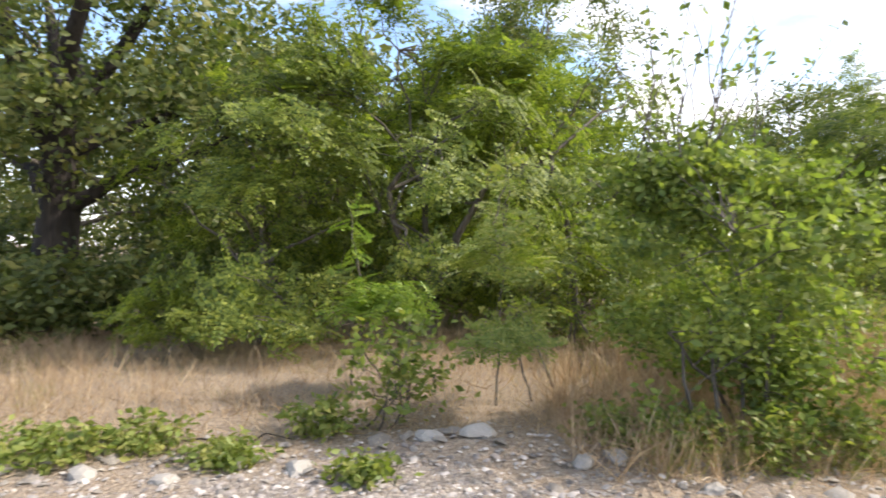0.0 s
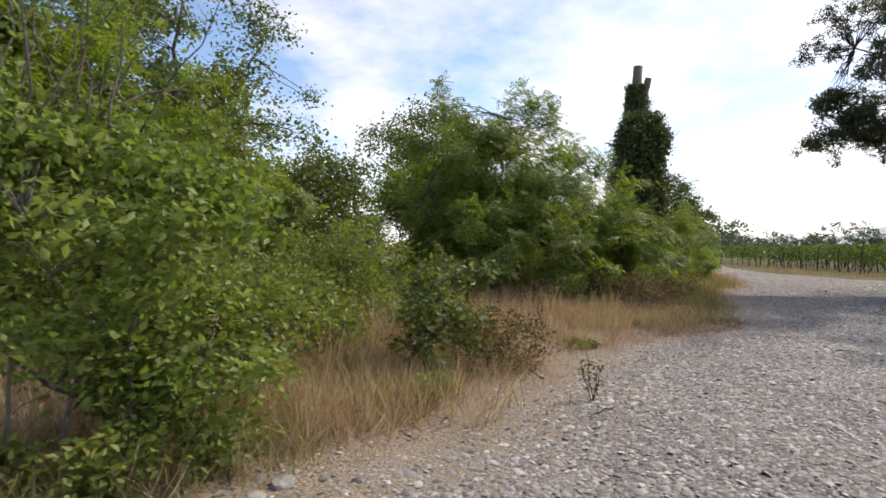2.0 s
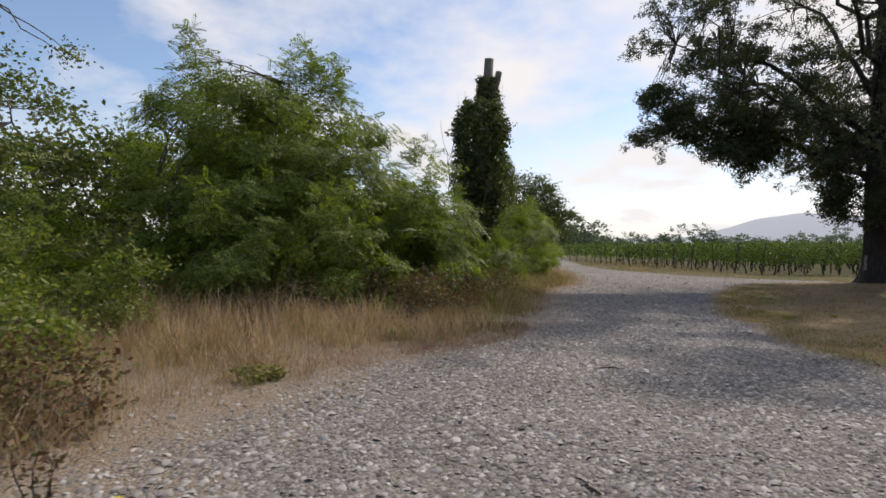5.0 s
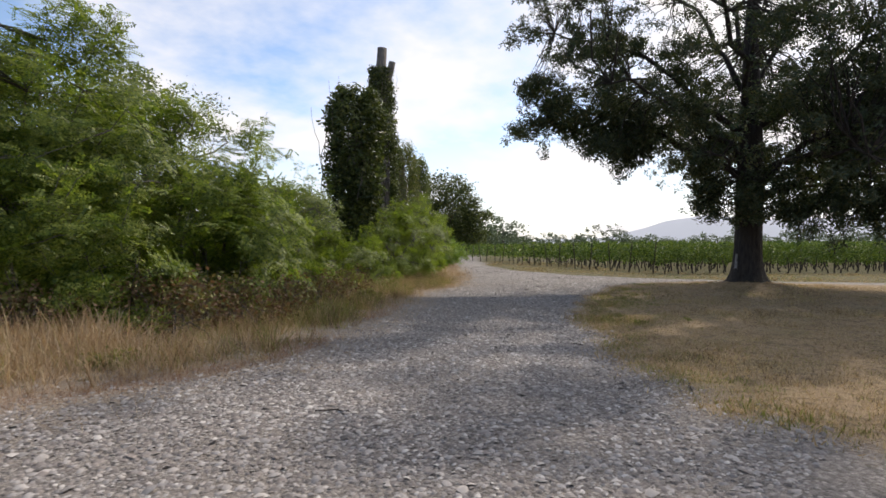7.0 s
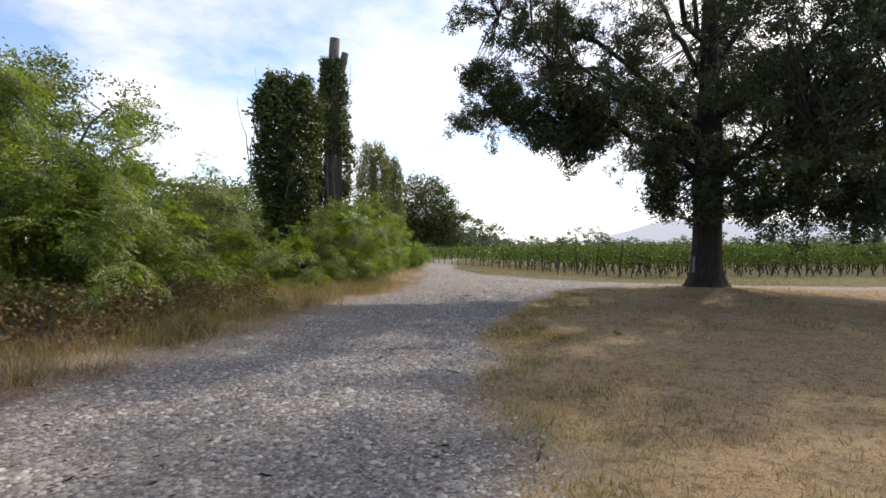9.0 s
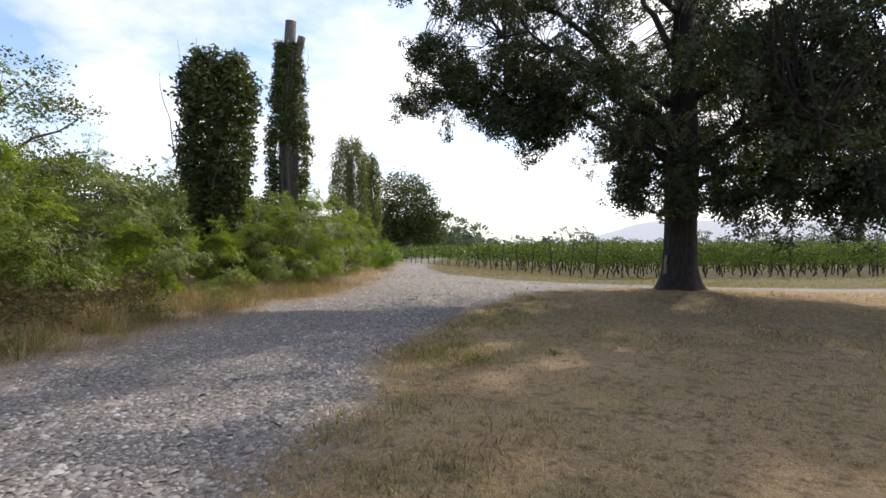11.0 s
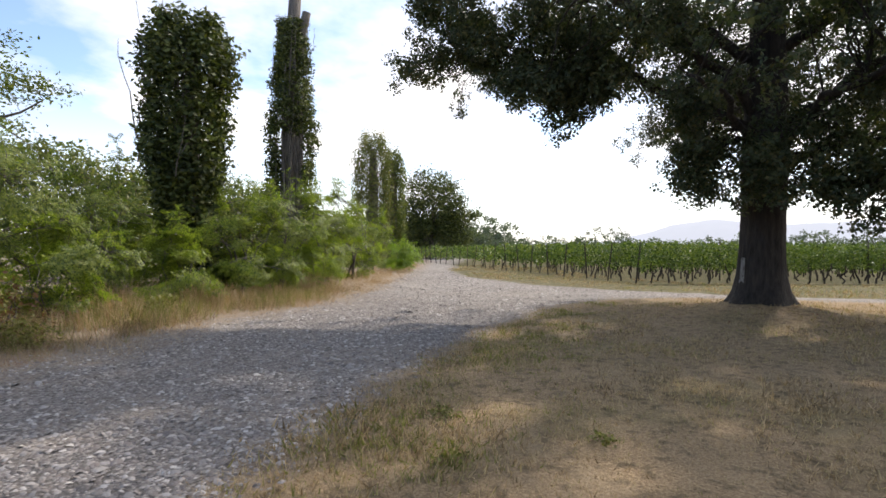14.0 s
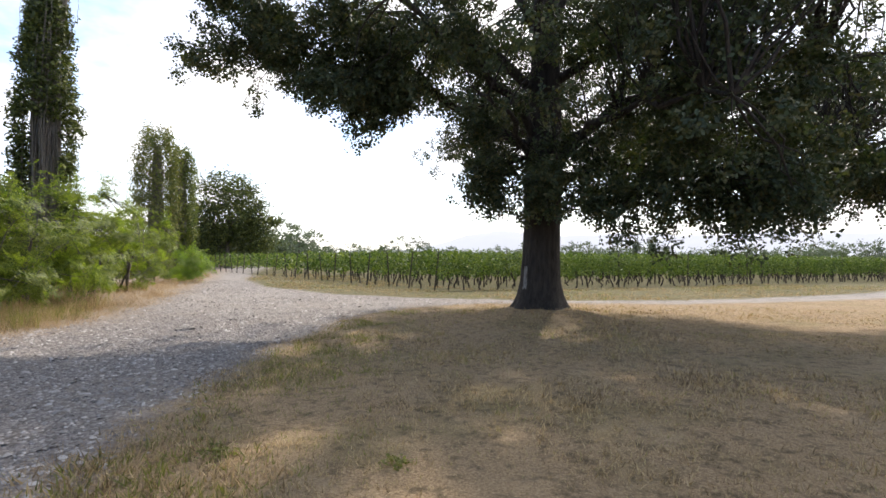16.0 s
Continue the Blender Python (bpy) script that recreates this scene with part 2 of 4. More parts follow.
GRAVEL = stone_material("gravel_stone", [(0.0, (0.11, 0.095, 0.084)), (0.4, (0.25, 0.21, 0.18)), (0.6, (0.27, 0.245, 0.22)), (0.9, (0.42, 0.375, 0.33)), (1.0, (0.55, 0.505, 0.45))])
PALESTONE = stone_material("pale_stone", [(0.0, (0.26, 0.23, 0.19)), (1.0, (0.46, 0.42, 0.37))])


# ---- mesh tools ----
rng = np.random.default_rng(7)


def sheet(name, verts, faces, material, smooth=False):
    """A mesh from arrays: verts (n, 3), faces (m, k)."""
    me = bpy.data.meshes.new(name)
    verts, faces = np.asarray(verts, np.float32), np.asarray(faces, np.int32)
    k = faces.shape[1]
    me.vertices.add(len(verts)); me.vertices.foreach_set("co", verts.ravel())
    me.loops.add(faces.size); me.loops.foreach_set("vertex_index", faces.ravel())
    me.polygons.add(len(faces)); me.polygons.foreach_set("loop_start", np.arange(0, faces.size, k, dtype=np.int32))
    if smooth:
        me.polygons.foreach_set("use_smooth", np.ones(len(faces), bool))
    me.update(calc_edges=True)
    me.materials.append(material)
    return me


def turns(n, up=None, spread=1.0):
    """n random rotation matrices; with up, the local z leans at most about spread from up."""
    a = rng.uniform(0, 2 * np.pi, n)
    zz = rng.normal(size=(n, 3)) * spread + (np.zeros(3) if up is None else np.asarray(up))
    zz /= np.linalg.norm(zz, axis=1, keepdims=True) + 1e-9
    ref = np.stack([np.cos(a), np.sin(a), rng.normal(size=n) * 0.4], 1)
    xx = ref - (ref * zz).sum(1, keepdims=True) * zz
    xx /= np.linalg.norm(xx, axis=1, keepdims=True) + 1e-9
    return np.stack([xx, np.cross(zz, xx), zz], 2)


def scatter(name, template, faces, places, rotations, sizes, material):
    """Many copies of one small shape joined into one mesh."""
    t = np.asarray(template, float)
    v = np.einsum("nij,kj->nki", rotations, t) * np.asarray(sizes).reshape(-1, 1, 1) + places[:, None, :]
    f = np.asarray(faces)[None] + (np.arange(len(places)) * len(t))[:, None, None]
    return sheet(name, v.reshape(-1, 3), f.reshape(-1, f.shape[2]), material)


LEAF = ([(0, 0, 0), (0.45, 0.28, 0.07), (1, 0, -0.08), (0.45, -0.28, 0.07)], [(0, 2, 1), (0, 3, 2)])


def sprig(n=3):
    """A twig tip: broad lobed leaves fanned round one point."""
    v, f = [], []
    for i in range(n):
        a, t = 2.4 * i, 0.5 * math.sin(1.7 * i + 0.4)
        ca, sa = math.cos(a), math.sin(a)
        k = len(v)
        for x, y, z in ((0.08, 0, 0), (0.5, 0.3, 0.08), (1.0, 0.05, -0.12), (0.6, -0.32, 0.0)):
            x, z = x * math.cos(t) - z * math.sin(t), x * math.sin(t) + z * math.cos(t)
            v.append((ca * x - sa * y, sa * x + ca * y, z))
        f += [(k, k + 2, k + 1), (k, k + 3, k + 2)]
    return v, f


SPRIG = sprig()


def frond(pairs=6, width=0.2, leaf=0.075):
    """A feathered leaf: paired leaflets along a drooping rib."""
    v, f = [], []
    for i in range(pairs):
        x = 0.15 + 0.8 * i / (pairs - 1)
        z = -0.18 * x * x
        for s in (-1, 1):
            k = len(v)
            v += [(x - leaf * 0.5, s * 0.01, z), (x + leaf * 1.3, s * width * 0.5, z + 0.01), (x - leaf * 0.1, s * width, z - 0.03)]
            f += [(k, k + 1, k + 2)]
    k = len(v)
    v += [(0.93, 0, -0.16), (1.02, 0.07, -0.18), (1.18, 0, -0.23), (1.02, -0.07, -0.18)]
    f += [(k, k + 1, k + 2), (k, k + 2, k + 3)]
    return v, f


FROND = frond()


def tube_data(points, radii, sides=7):
    pts = np.asarray(points, float)
    d = np.gradient(pts, axis=0)
    d /= np.linalg.norm(d, axis=1, keepdims=True) + 1e-9
    ref = np.array([1.0, 0.13, 0.07]) if abs(d[0][2]) > 0.7 else np.array([0.05, 0.1, 1.0])
    a = np.cross(d, ref); a /= np.linalg.norm(a, axis=1, keepdims=True) + 1e-9
    b = np.cross(d, a)
    th = np.linspace(0, 2 * np.pi, sides, endpoint=False)
    r = np.asarray(radii, float).reshape(-1, 1, 1)
    v = pts[:, None] + r * (np.cos(th)[None, :, None] * a[:, None] + np.sin(th)[None, :, None] * b[:, None])
    n = len(pts)
    i, j = np.meshgrid(np.arange(n - 1), np.arange(sides), indexing="ij")
    k = (j + 1) % sides
    f = np.stack([i * sides + j, i * sides + k, (i + 1) * sides + k, (i + 1) * sides + j], -1).reshape(-1, 4)
    return v.reshape(-1, 3), f


def tubes(name, runs, material, sides=6):
    """Several bent tubes, one mesh: runs of (points, radii)."""
    vs, fs, o = [], [], 0
    for pts, rad in runs:
        v, f = tube_data(pts, rad, sides)
        vs.append(v); fs.append(f + o); o += len(v)
    return sheet(name, np.concatenate(vs), np.concatenate(fs), material, True)


def part(name, mesh, parent, label="", kind=""):
    ob = new(name, mesh)
    ob.parent = parent
    return tagged(ob, label, kind=kind)


def thing(name, place, label, category, group="", kind=""):
    ob = new(name)
    ob.matrix_world = Matrix.Translation(place)
    ob.empty_display_size = 0.2
    return tagged(ob, label, category, group, kind)


def bend(a, b, sag=0.0, wob=0.1, n=6):
    """A wandering run of points from a to b; sag > 0 arches it upwards."""
    a, b = np.asarray(a, float), np.asarray(b, float)
    s = np.linspace(0, 1, n)[:, None]
    length = np.linalg.norm(b - a)
    w = rng.normal(size=(n, 3)) * wob * length * 0.3
    w[0] = w[-1] = 0
    p = a + (b - a) * s + w
    p[:, 2] += (sag * length * 4 * s * (1 - s))[:, 0]
    return p


# ---- the lie of the land ----
OAK_AT = (31.6, 5.25)


def gz(x, y):
    x, y = np.asarray(x, float), np.asarray(y, float)
    z = np.interp(x, [-80, 0, 19, 24, 34, 45, 60, 4000], [0.6, 0, -0.335, -0.375, -0.36, -0.48, -0.5, -0.5])
    r2 = (x - OAK_AT[0]) ** 2 + (y - OAK_AT[1]) ** 2
    z = z + 0.22 * np.exp(-r2 / 2.2) + 0.2 * np.exp(-r2 / 18)
    # a low heap of rubble at the verge
    z = z + 0.13 * np.exp(-((x - 0.25) ** 2 / 0.9 + (y - 3.95) ** 2 / 0.12))
    z = z + 0.012 * np.sin(1.7 * x + 0.6 * y) * np.sin(0.9 * y - 0.4 * x) * np.exp(-np.maximum(0, x - 60) / 50)
    return z


def poly(text):
    return np.array([[float(k) for k in w.split(",")] for w in text.split()])


LEFT = poly("-80,-2 -10,2.6 -2.7,3.3 -0.3,4.0 1.6,3.4 4.2,4.0 5.4,4.5 7.2,5.3 10.2,6.6 13.2,6.9 15.4,8.3 18.9,10.7 23,13.6 27,15.3 31,18 34.9,21.2 45.4,30 55.8,39.2 65,47.3 93,70.5 140,110")
LAWN = poly("14.9,-80 14.5,-8 14.4,0.5 14.6,1.7 15.6,2.7 16.6,3.7 18,4.5 20,6 22,6.9 24,7.9 27,8.8 30,9.6 33,9.7 36,8.4 38.7,5.5 40.6,1.8 46,-4 52,-9.5 70,-22 130,-60 130,-80")
VINES = poly("400,-230 130,-54 70,-18 55,-8.2 48.6,-3.2 43,1.8 39.8,7 38.9,11.5 39.5,16 43.5,23.2 52,32 61,38.6 75,51.5 90,63 115,84.5 140,106.5 300,240 500,240")


def signed(px, py, pg):
    """Distance to a closed outline, positive inside."""
    a, b = pg, np.roll(pg, -1, 0)
    best = np.full(px.shape, 1e9)
    inside = np.zeros(px.shape, bool)
    for (ax, ay), (bx, by) in zip(a, b):
        dx, dy = bx - ax, by - ay
        s = np.clip(((px - ax) * dx + (py - ay) * dy) / (dx * dx + dy * dy + 1e-9), 0, 1)
        best = np.minimum(best, np.hypot(px - ax - s * dx, py - ay - s * dy))
        if by != ay:
            inside ^= ((ay > py) != (by > py)) & (px < ax + (py - ay) / (by - ay) * dx)
    return np.where(inside, best, -best)


def left_of(px, py):
    """How far a place lies beyond the road's verge edge (positive among the plants)."""
    k = np.interp(px, LEFT[:, 0], LEFT[:, 1])
    slope = np.gradient(LEFT[:, 1], LEFT[:, 0])
    return (py - k) / np.sqrt(1 + np.interp(px, LEFT[:, 0], slope) ** 2)


def zones(px, py):
    soft = lambda d, w: np.clip(d / w * 0.5 + 0.5, 0, 1)
    lawn, vine, verge = signed(px, py, LAWN), signed(px, py, VINES), left_of(px, py)
    pale = soft(np.minimum(signed(px, py, poly("30,12 33.5,10.2 36.5,8.6 39,5 41,1 60,-20 130,-70 400,-240 500,240 300,250 140,125 36,24 30,18")), 50), 2.5)
    return soft(lawn, 1.2), soft(vine, 1.2), soft(verge + 0.5 + 0.45 * np.exp(-((px - 5.2) / 2.6) ** 2), 1.8), pale


def steps(a, fine0, fine1, b, d):
    mid = np.arange(fine0, fine1 + d / 2, d)
    lo, hi, s = [], [], d
    x = fine0
    while x > a:
        s *= 1.22; x -= s; lo.append(x)
    s, x = d, fine1
    while x < b:
        s *= 1.22; x += s; hi.append(x)
    return np.array(lo[::-1] + list(mid) + hi)


def land():
    xs, ys = steps(-2500, -6, 42, 3200, 0.28), steps(-2600, -9, 26, 2800, 0.28)
    X, Y = np.meshgrid(xs, ys, indexing="ij")
    Z = gz(X, Y)
    v = np.stack([X, Y, Z], -1).reshape(-1, 3)
    ni, nj = X.shape
    i, j = np.meshgrid(np.arange(ni - 1), np.arange(nj - 1), indexing="ij")
    q = np.stack([i * nj + j, (i + 1) * nj + j, (i + 1) * nj + j + 1, i * nj + j + 1], -1).reshape(-1, 4)
    zn = zones(v[:, 0], v[:, 1])
    c = v[q].mean(1)
    d_lawn, d_vine, d_left = signed(c[:, 0], c[:, 1], LAWN), signed(c[:, 0], c[:, 1], VINES), left_of(c[:, 0], c[:, 1])
    sel_lawn = (d_lawn > 0) & (c[:, 0] < 140)
    sel_road = (d_lawn <= 0) & (d_vine <= 0) & (d_left <= 0) & (c[:, 0] < 140) & (c[:, 0] > -80) & (c[:, 1] > -80)

    def piece(name, sel, lift, label, category):
        used, inv = np.unique(q[sel], return_inverse=True)
        me = sheet(name, v[used] + (0, 0, lift), inv.reshape(-1, 4), GROUND, True)
        for nm, val in zip(("lawn", "vine", "verge", "pale"), zn):
            a = me.attributes.new(nm, "FLOAT", "POINT")
            a.data.foreach_set("value", val[used].astype(np.float32))
        return tagged(new(name, me), label, category, kind="structure")
    piece("ground", np.ones(len(q), bool), 0.0, "dry open ground with soil, straw and vineyard grass", "ground")
    piece("road", sel_road, 0.006, "grey loose gravel road turning into a pale track", "road")
    piece("lawn", sel_lawn, 0.006, "short sun-dried lawn under the oak", "lawn")


land()


# ---- plants ----
def in_ells(ells, n, shell=0.55):
    """Places in a union of ellipsoids (x, y, z, rx, ry, rz), denser towards the skin."""
    e = np.array(ells, float)
    w = (e[:, 3] * e[:, 4] * e[:, 5]) ** 0.8
    k = rng.choice(len(e), n, p=w / w.sum())
    d = rng.normal(size=(n, 3))
    d /= np.linalg.norm(d, axis=1, keepdims=True)
    r = shell + (1 - shell) * rng.uniform(0, 1, n) ** 0.6
    r = np.where(rng.uniform(0, 1, n) < 0.22, rng.uniform(0.2, 0.8, n), r)
    return e[k, :3] + d * e[k, 3:] * r[:, None]


def clumps_in(ells, k, r, shell=0.55):
    """Smaller clumps inside the crown, so that its outline is lobed and lets the sky through."""
    return [(*c, r * rng.uniform(0.7, 1.3), r * rng.uniform(0.7, 1.3), r * rng.uniform(0.4, 0.7)) for c in in_ells(ells, k, shell)]


def ball(n):
    """Places spread evenly through a unit ball."""
    d = rng.normal(size=(n, 3))
    return d / (np.linalg.norm(d, axis=1, keepdims=True) + 1e-9) * rng.uniform(0, 1, (n, 1)) ** 0.4


def tufted_cloud(name, centres, per, r, shape, size, mat, droop=0.35, flat=0.75):
    """Leaves gathered in tight round tufts, turned outwards from each tuft and upwards."""
    n = len(centres) * per
    d = ball(n) * np.array([1, 1, flat])
    rad = np.repeat(r * rng.uniform(0.65, 1.35, len(centres)), per)
    p = np.repeat(centres, per, 0) + d * rad[:, None]
    rot = turns(n, d * 0.9 + (0, 0, droop), 0.55)
    return scatter(name, shape[0], shape[1], p, rot, size * rng.uniform(0.7, 1.25, n), mat)


def rosettes(name, centres, per, shape, size, mat, core):
    """Feathered leaves radiating from twig tips that lean out of the crown, one shelf above another."""
    n = len(centres) * per
    o = centres - core
    o = o / (np.linalg.norm(o, axis=1, keepdims=True) + 1e-9)
    o = o * (0.9, 0.9, 0.35) + (0, 0, 0.45) + rng.normal(size=o.shape) * 0.22
    p = np.repeat(centres, per, 0) + rng.normal(size=(n, 3)) * size * (0.34, 0.34, 0.2)
    rot = turns(n, np.repeat(o, per, 0), 0.2)
    return scatter(name, shape[0], shape[1], p, rot, size * rng.uniform(0.65, 1.2, n), mat)


def leaf_cloud(name, centres, per, cr, shape, size, mat, up=0.7, flat=0.65):
    n = len(centres) * per
    c = np.repeat(centres, per, 0)
    p = c + rng.normal(size=(n, 3)) * cr * 0.5 * np.array([1, 1, flat])
    rot = turns(n, (0, 0, up), 0.75)
    s = size * rng.uniform(0.65, 1.3, n)
    return scatter(name, shape[0], shape[1], p, rot, s, mat)


def plant(name, at, label, category, ells, n, per, shape, size, mat, bark=BARK, trunk=(0.1, 1.0), limbs=5, cr=0.5, shell=0.55,
          up=0.25, group="", low=0.15, stems=1, lean=(0, 0), shoots=0, shoot_len=0.8, flat=0.65, clumps=0, clump_r=1.0):
    """A tree or shrub: trunk or stems, limbs, twigs and a crown of many leaves. ells are measured from its foot."""
    z0 = float(gz(*at))
    th = thing(name, (at[0], at[1], z0), label, category, group)
    cs = in_ells(clumps_in(ells, clumps, clump_r, shell), n, 0.3) if clumps else in_ells(ells, n, shell)
    cs[:, 2] = np.maximum(cs[:, 2], low)
    r0, h0 = trunk
    runs_limb = []
    for s in range(stems):
        foot = np.array([0, 0, -0.1]) if stems == 1 else np.array([*(rng.normal(size=2) * 0.12 * math.sqrt(stems)), -0.08])
        top = np.array([lean[0], lean[1], h0]) + (0 if stems == 1 else rng.normal(size=3) * (0.25 * h0, 0.25 * h0, 0.12 * h0))
        p = bend(foot, top, 0, 0.05, 7)
        rad = r0 * (1 - 0.5 * np.linspace(0, 1, 7))
        rad[0] *= 1.35
        part("trunk" if stems == 1 else "stem", tubes("trunk", [(p, rad)], bark, 9 if r0 > 0.12 else 6), th)
        runs_limb.append(p[3:])
    # limbs reach for places far apart in the crown
    pick = [int(np.argmax(cs[:, 2]))]
    dist = np.linalg.norm(cs - cs[pick[0]], axis=1)
    for _ in range(limbs - 1):
        pick.append(int(np.argmax(dist)))
        dist = np.minimum(dist, np.linalg.norm(cs - cs[pick[-1]], axis=1))
    for k in pick:
        src = runs_limb[int(rng.integers(stems))]
        a = src[int(rng.integers(len(src)))]
        b = a + (cs[k] - a) * 0.88
        p = bend(a, b, 0.06, 0.07, 7)
        rl = r0 * rng.uniform(0.3, 0.5)
        part("limb", tubes("limb", [(p, np.linspace(rl, rl * 0.2, 7))], bark, 6), th)
        runs_limb.append(p)
    allp = np.concatenate(runs_limb)
    runs = []
    for c in cs[::max(1, len(cs) // 130)]:
        d = np.linalg.norm(allp - c, axis=1)
        a = allp[int(np.argmin(d))]
        rl = max(0.006, 0.012 * min(3.0, float(d.min())))
        runs.append((bend(a, c, 0.04, 0.08, 5), np.linspace(rl, rl * 0.35, 5)))
    part("branchwork", tubes("branchwork", runs, bark, 3), th, kind="stuff")
    if shape is FROND:
        leaves = rosettes("foliage", cs, per, shape, size, mat, np.array([0, 0, 0.3 * cs[:, 2].max()]))
    else:
        leaves = leaf_cloud("foliage", cs, per, cr, shape, size, mat, up, flat)
    part("foliage", leaves, th, kind="stuff")
    if shoots:
        # long young shoots that stand out over the outline
        tops = cs[np.argsort(-cs[:, 2])][: shoots * 4]
        tops = tops[rng.permutation(len(tops))[:shoots]]
        sr, lp = [], []
        for c in tops:
            d = np.array([rng.normal() * 0.35, rng.normal() * 0.35, 1.0])
            e = c + d / np.linalg.norm(d) * shoot_len * rng.uniform(0.7, 1.2)
            p = bend(c, e, 0.03, 0.08, 6)
            sr.append((p, np.linspace(0.009, 0.003, 6)))
            t = rng.uniform(0.05, 1, 20)
            lp.append(c + (e - c) * t[:, None])
        part("shoot_growth", tubes("shoot_growth", sr, bark, 4), th, kind="stuff")
        lp = np.concatenate(lp)
        part("shoot_foliage", scatter("shoot_foliage", shape[0], shape[1], lp, turns(len(lp), (0, 0, 0.5), 0.6), size * rng.uniform(0.7, 1.2, len(lp)), mat), th, kind="stuff")
    return th


def acacia(at, h, r, n, label="feathery green acacia bush beside the road", per=10, size=0.3, mat=None, low=0.12, shoots=7):
    ells = [(0, 0, h * 0.46, r, r, h * 0.46), (0, 0, h * 0.2, r * 1.05, r * 1.05, h * 0.2)]
    for _ in range(4):
        a = rng.uniform(0, 6.28)
        ells.append((math.cos(a) * r * 0.55, math.sin(a) * r * 0.55, h * rng.uniform(0.3, 0.68), r * 0.55, r * 0.55, h * 0.28))
    return plant("acacia_bush", at, label, "bush", ells, n, per, FROND, size, mat or ACACIA, trunk=(0.012 * h + 0.004 if h > 3 else 0.005 * h + 0.003, h * 0.4), limbs=9, cr=0.34, clumps=max(10, n // 7), clump_r=0.16 + 0.16 * r,
                 group="acacias along the verge", low=low, stems=3, shoots=shoots, flat=0.5, up=0.9)


# the oak
def oak():
    x, y = OAK_AT
    z0 = float(gz(x, y))
    th = thing("oak_tree", (x, y, z0), "large dark old oak with drooping branches and a white paint mark", "tree")
    zs = np.array([-0.15, 0.05, 0.25, 0.6, 1.2, 2.0, 2.8, 3.8, 5.0, 6.5, 8.5, 11.0])
    rs = np.array([0.78, 0.64, 0.56, 0.50, 0.46, 0.44, 0.46, 0.46, 0.40, 0.33, 0.24, 0.12])
    sides = 26
    tv = []
    for zz, rr in zip(zs, rs):
        a = np.linspace(0, 2 * np.pi, sides, endpoint=False)
        flare = 0.10 * max(0.0, 1 - zz / 0.7) * np.sin(a * 5 + 1.0) + 0.035 * np.sin(a * 9 + zz)
        ox, oy = 0.03 * zz * math.sin(zz * 0.5), -0.02 * zz
        tv.append(np.stack([ox + (rr * (1 + flare)) * np.cos(a), oy + (rr * (1 + flare)) * np.sin(a), np.full(sides, zz)], 1))
    i, j = np.meshgrid(np.arange(len(zs) - 1), np.arange(sides), indexing="ij")
    k = (j + 1) % sides
    f = np.stack([i * sides + j, i * sides + k, (i + 1) * sides + k, (i + 1) * sides + j], -1).reshape(-1, 4)
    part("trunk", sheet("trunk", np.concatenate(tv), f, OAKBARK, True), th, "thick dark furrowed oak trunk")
    # main limbs: height on the trunk, direction, reach, end height
    limbs = [(3.9, 105, 8.2, 6.4), (4.8, 75, 7.6, 9.0), (3.0, -75, 7.5, 3.4), (3.8, -100, 8.6, 5.0), (3.3, -140, 6.8, 3.6), (4.2, 150, 6.8, 6.6),
             (4.0, 30, 7.0, 5.4), (3.6, -30, 7.5, 4.6), (5.4, 118, 8.0, 9.6), (5.5, -80, 8.0, 9.0), (6.0, 180, 6.5, 10.0), (6.2, 10, 6.5, 10.5),
             (7.0, 60, 5.8, 13.0), (7.0, -50, 5.5, 12.5), (7.5, -150, 5.0, 13.5), (8.5, 100, 4.0, 15.0), (3.2, 175, 4.6, 4.2), (2.9, -110, 4.5, 3.0)]
    pts = []
    for h, az, reach, hz in limbs:
        a = (0.25 * math.cos(radians(az)), 0.25 * math.sin(radians(az)), h)
        b = (0.86 * reach * math.cos(radians(az)), 0.86 * reach * math.sin(radians(az)), hz)
        p = bend(a, b, 0.10, 0.07, 9)
        r = 0.04 + 0.011 * reach
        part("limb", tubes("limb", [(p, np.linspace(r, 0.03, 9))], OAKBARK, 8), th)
        pts.append(p)
    allp = np.concatenate(pts)
    ells = [(0, -0.1, 10.4, 7.2, 7.0, 6.0), (-2.0, 4.6, 7.0, 4.0, 3.0, 2.2), (0, -5.0, 6.0, 5.0, 4.6, 3.0), (-3.6, -1.5, 5.8, 3.4, 4.4, 2.4), (3.5, 0, 6.2, 4.0, 5.0, 2.8), (-3.2, 5.6, 9.8, 3.2, 2.4, 2.8)]
    spray = [(-2.6, 6.6, 7.6, 1.4, 1.4, 1.0), (-3.2, 7.4, 5.9, 1.5, 1.1, 0.6), (-2.8, 6.2, 6.6, 1.9, 1.6, 1.0), (-2.6, 5.0, 5.4, 1.6, 1.2, 0.6), (-2.2, 3.6, 5.3, 1.5, 1.2, 0.8), (-1.8, 2.4, 4.7, 1.0, 0.9, 0.9)]
    front = [(-1.0, 1.0, 2.9, 0.6, 0.7, 0.8), (-1.1, 0.0, 3.5, 0.6, 1.3, 1.4), (-1.3, -1.2, 2.8, 0.8, 1.2, 1.0), (-1.1, 1.0, 4.0, 0.7, 0.9, 1.2)]
    skirt = [(-1.5, -3.0, 2.9, 1.3, 1.7, 1.0), (-1.6, -5.6, 2.7, 1.6, 2.0, 0.9), (-1.2, -8.4, 2.7, 1.8, 2.0, 0.9), (-0.8, -2.2, 2.4, 0.9, 1.2, 0.6), (0.5, -6.5, 3.0, 1.8, 2.6, 1.1), (-2.2, -4.5, 3.9, 1.6, 2.6, 1.0)]
    top = in_ells(clumps_in(ells, 250, 0.92, 0.42), 1850, 0.2)
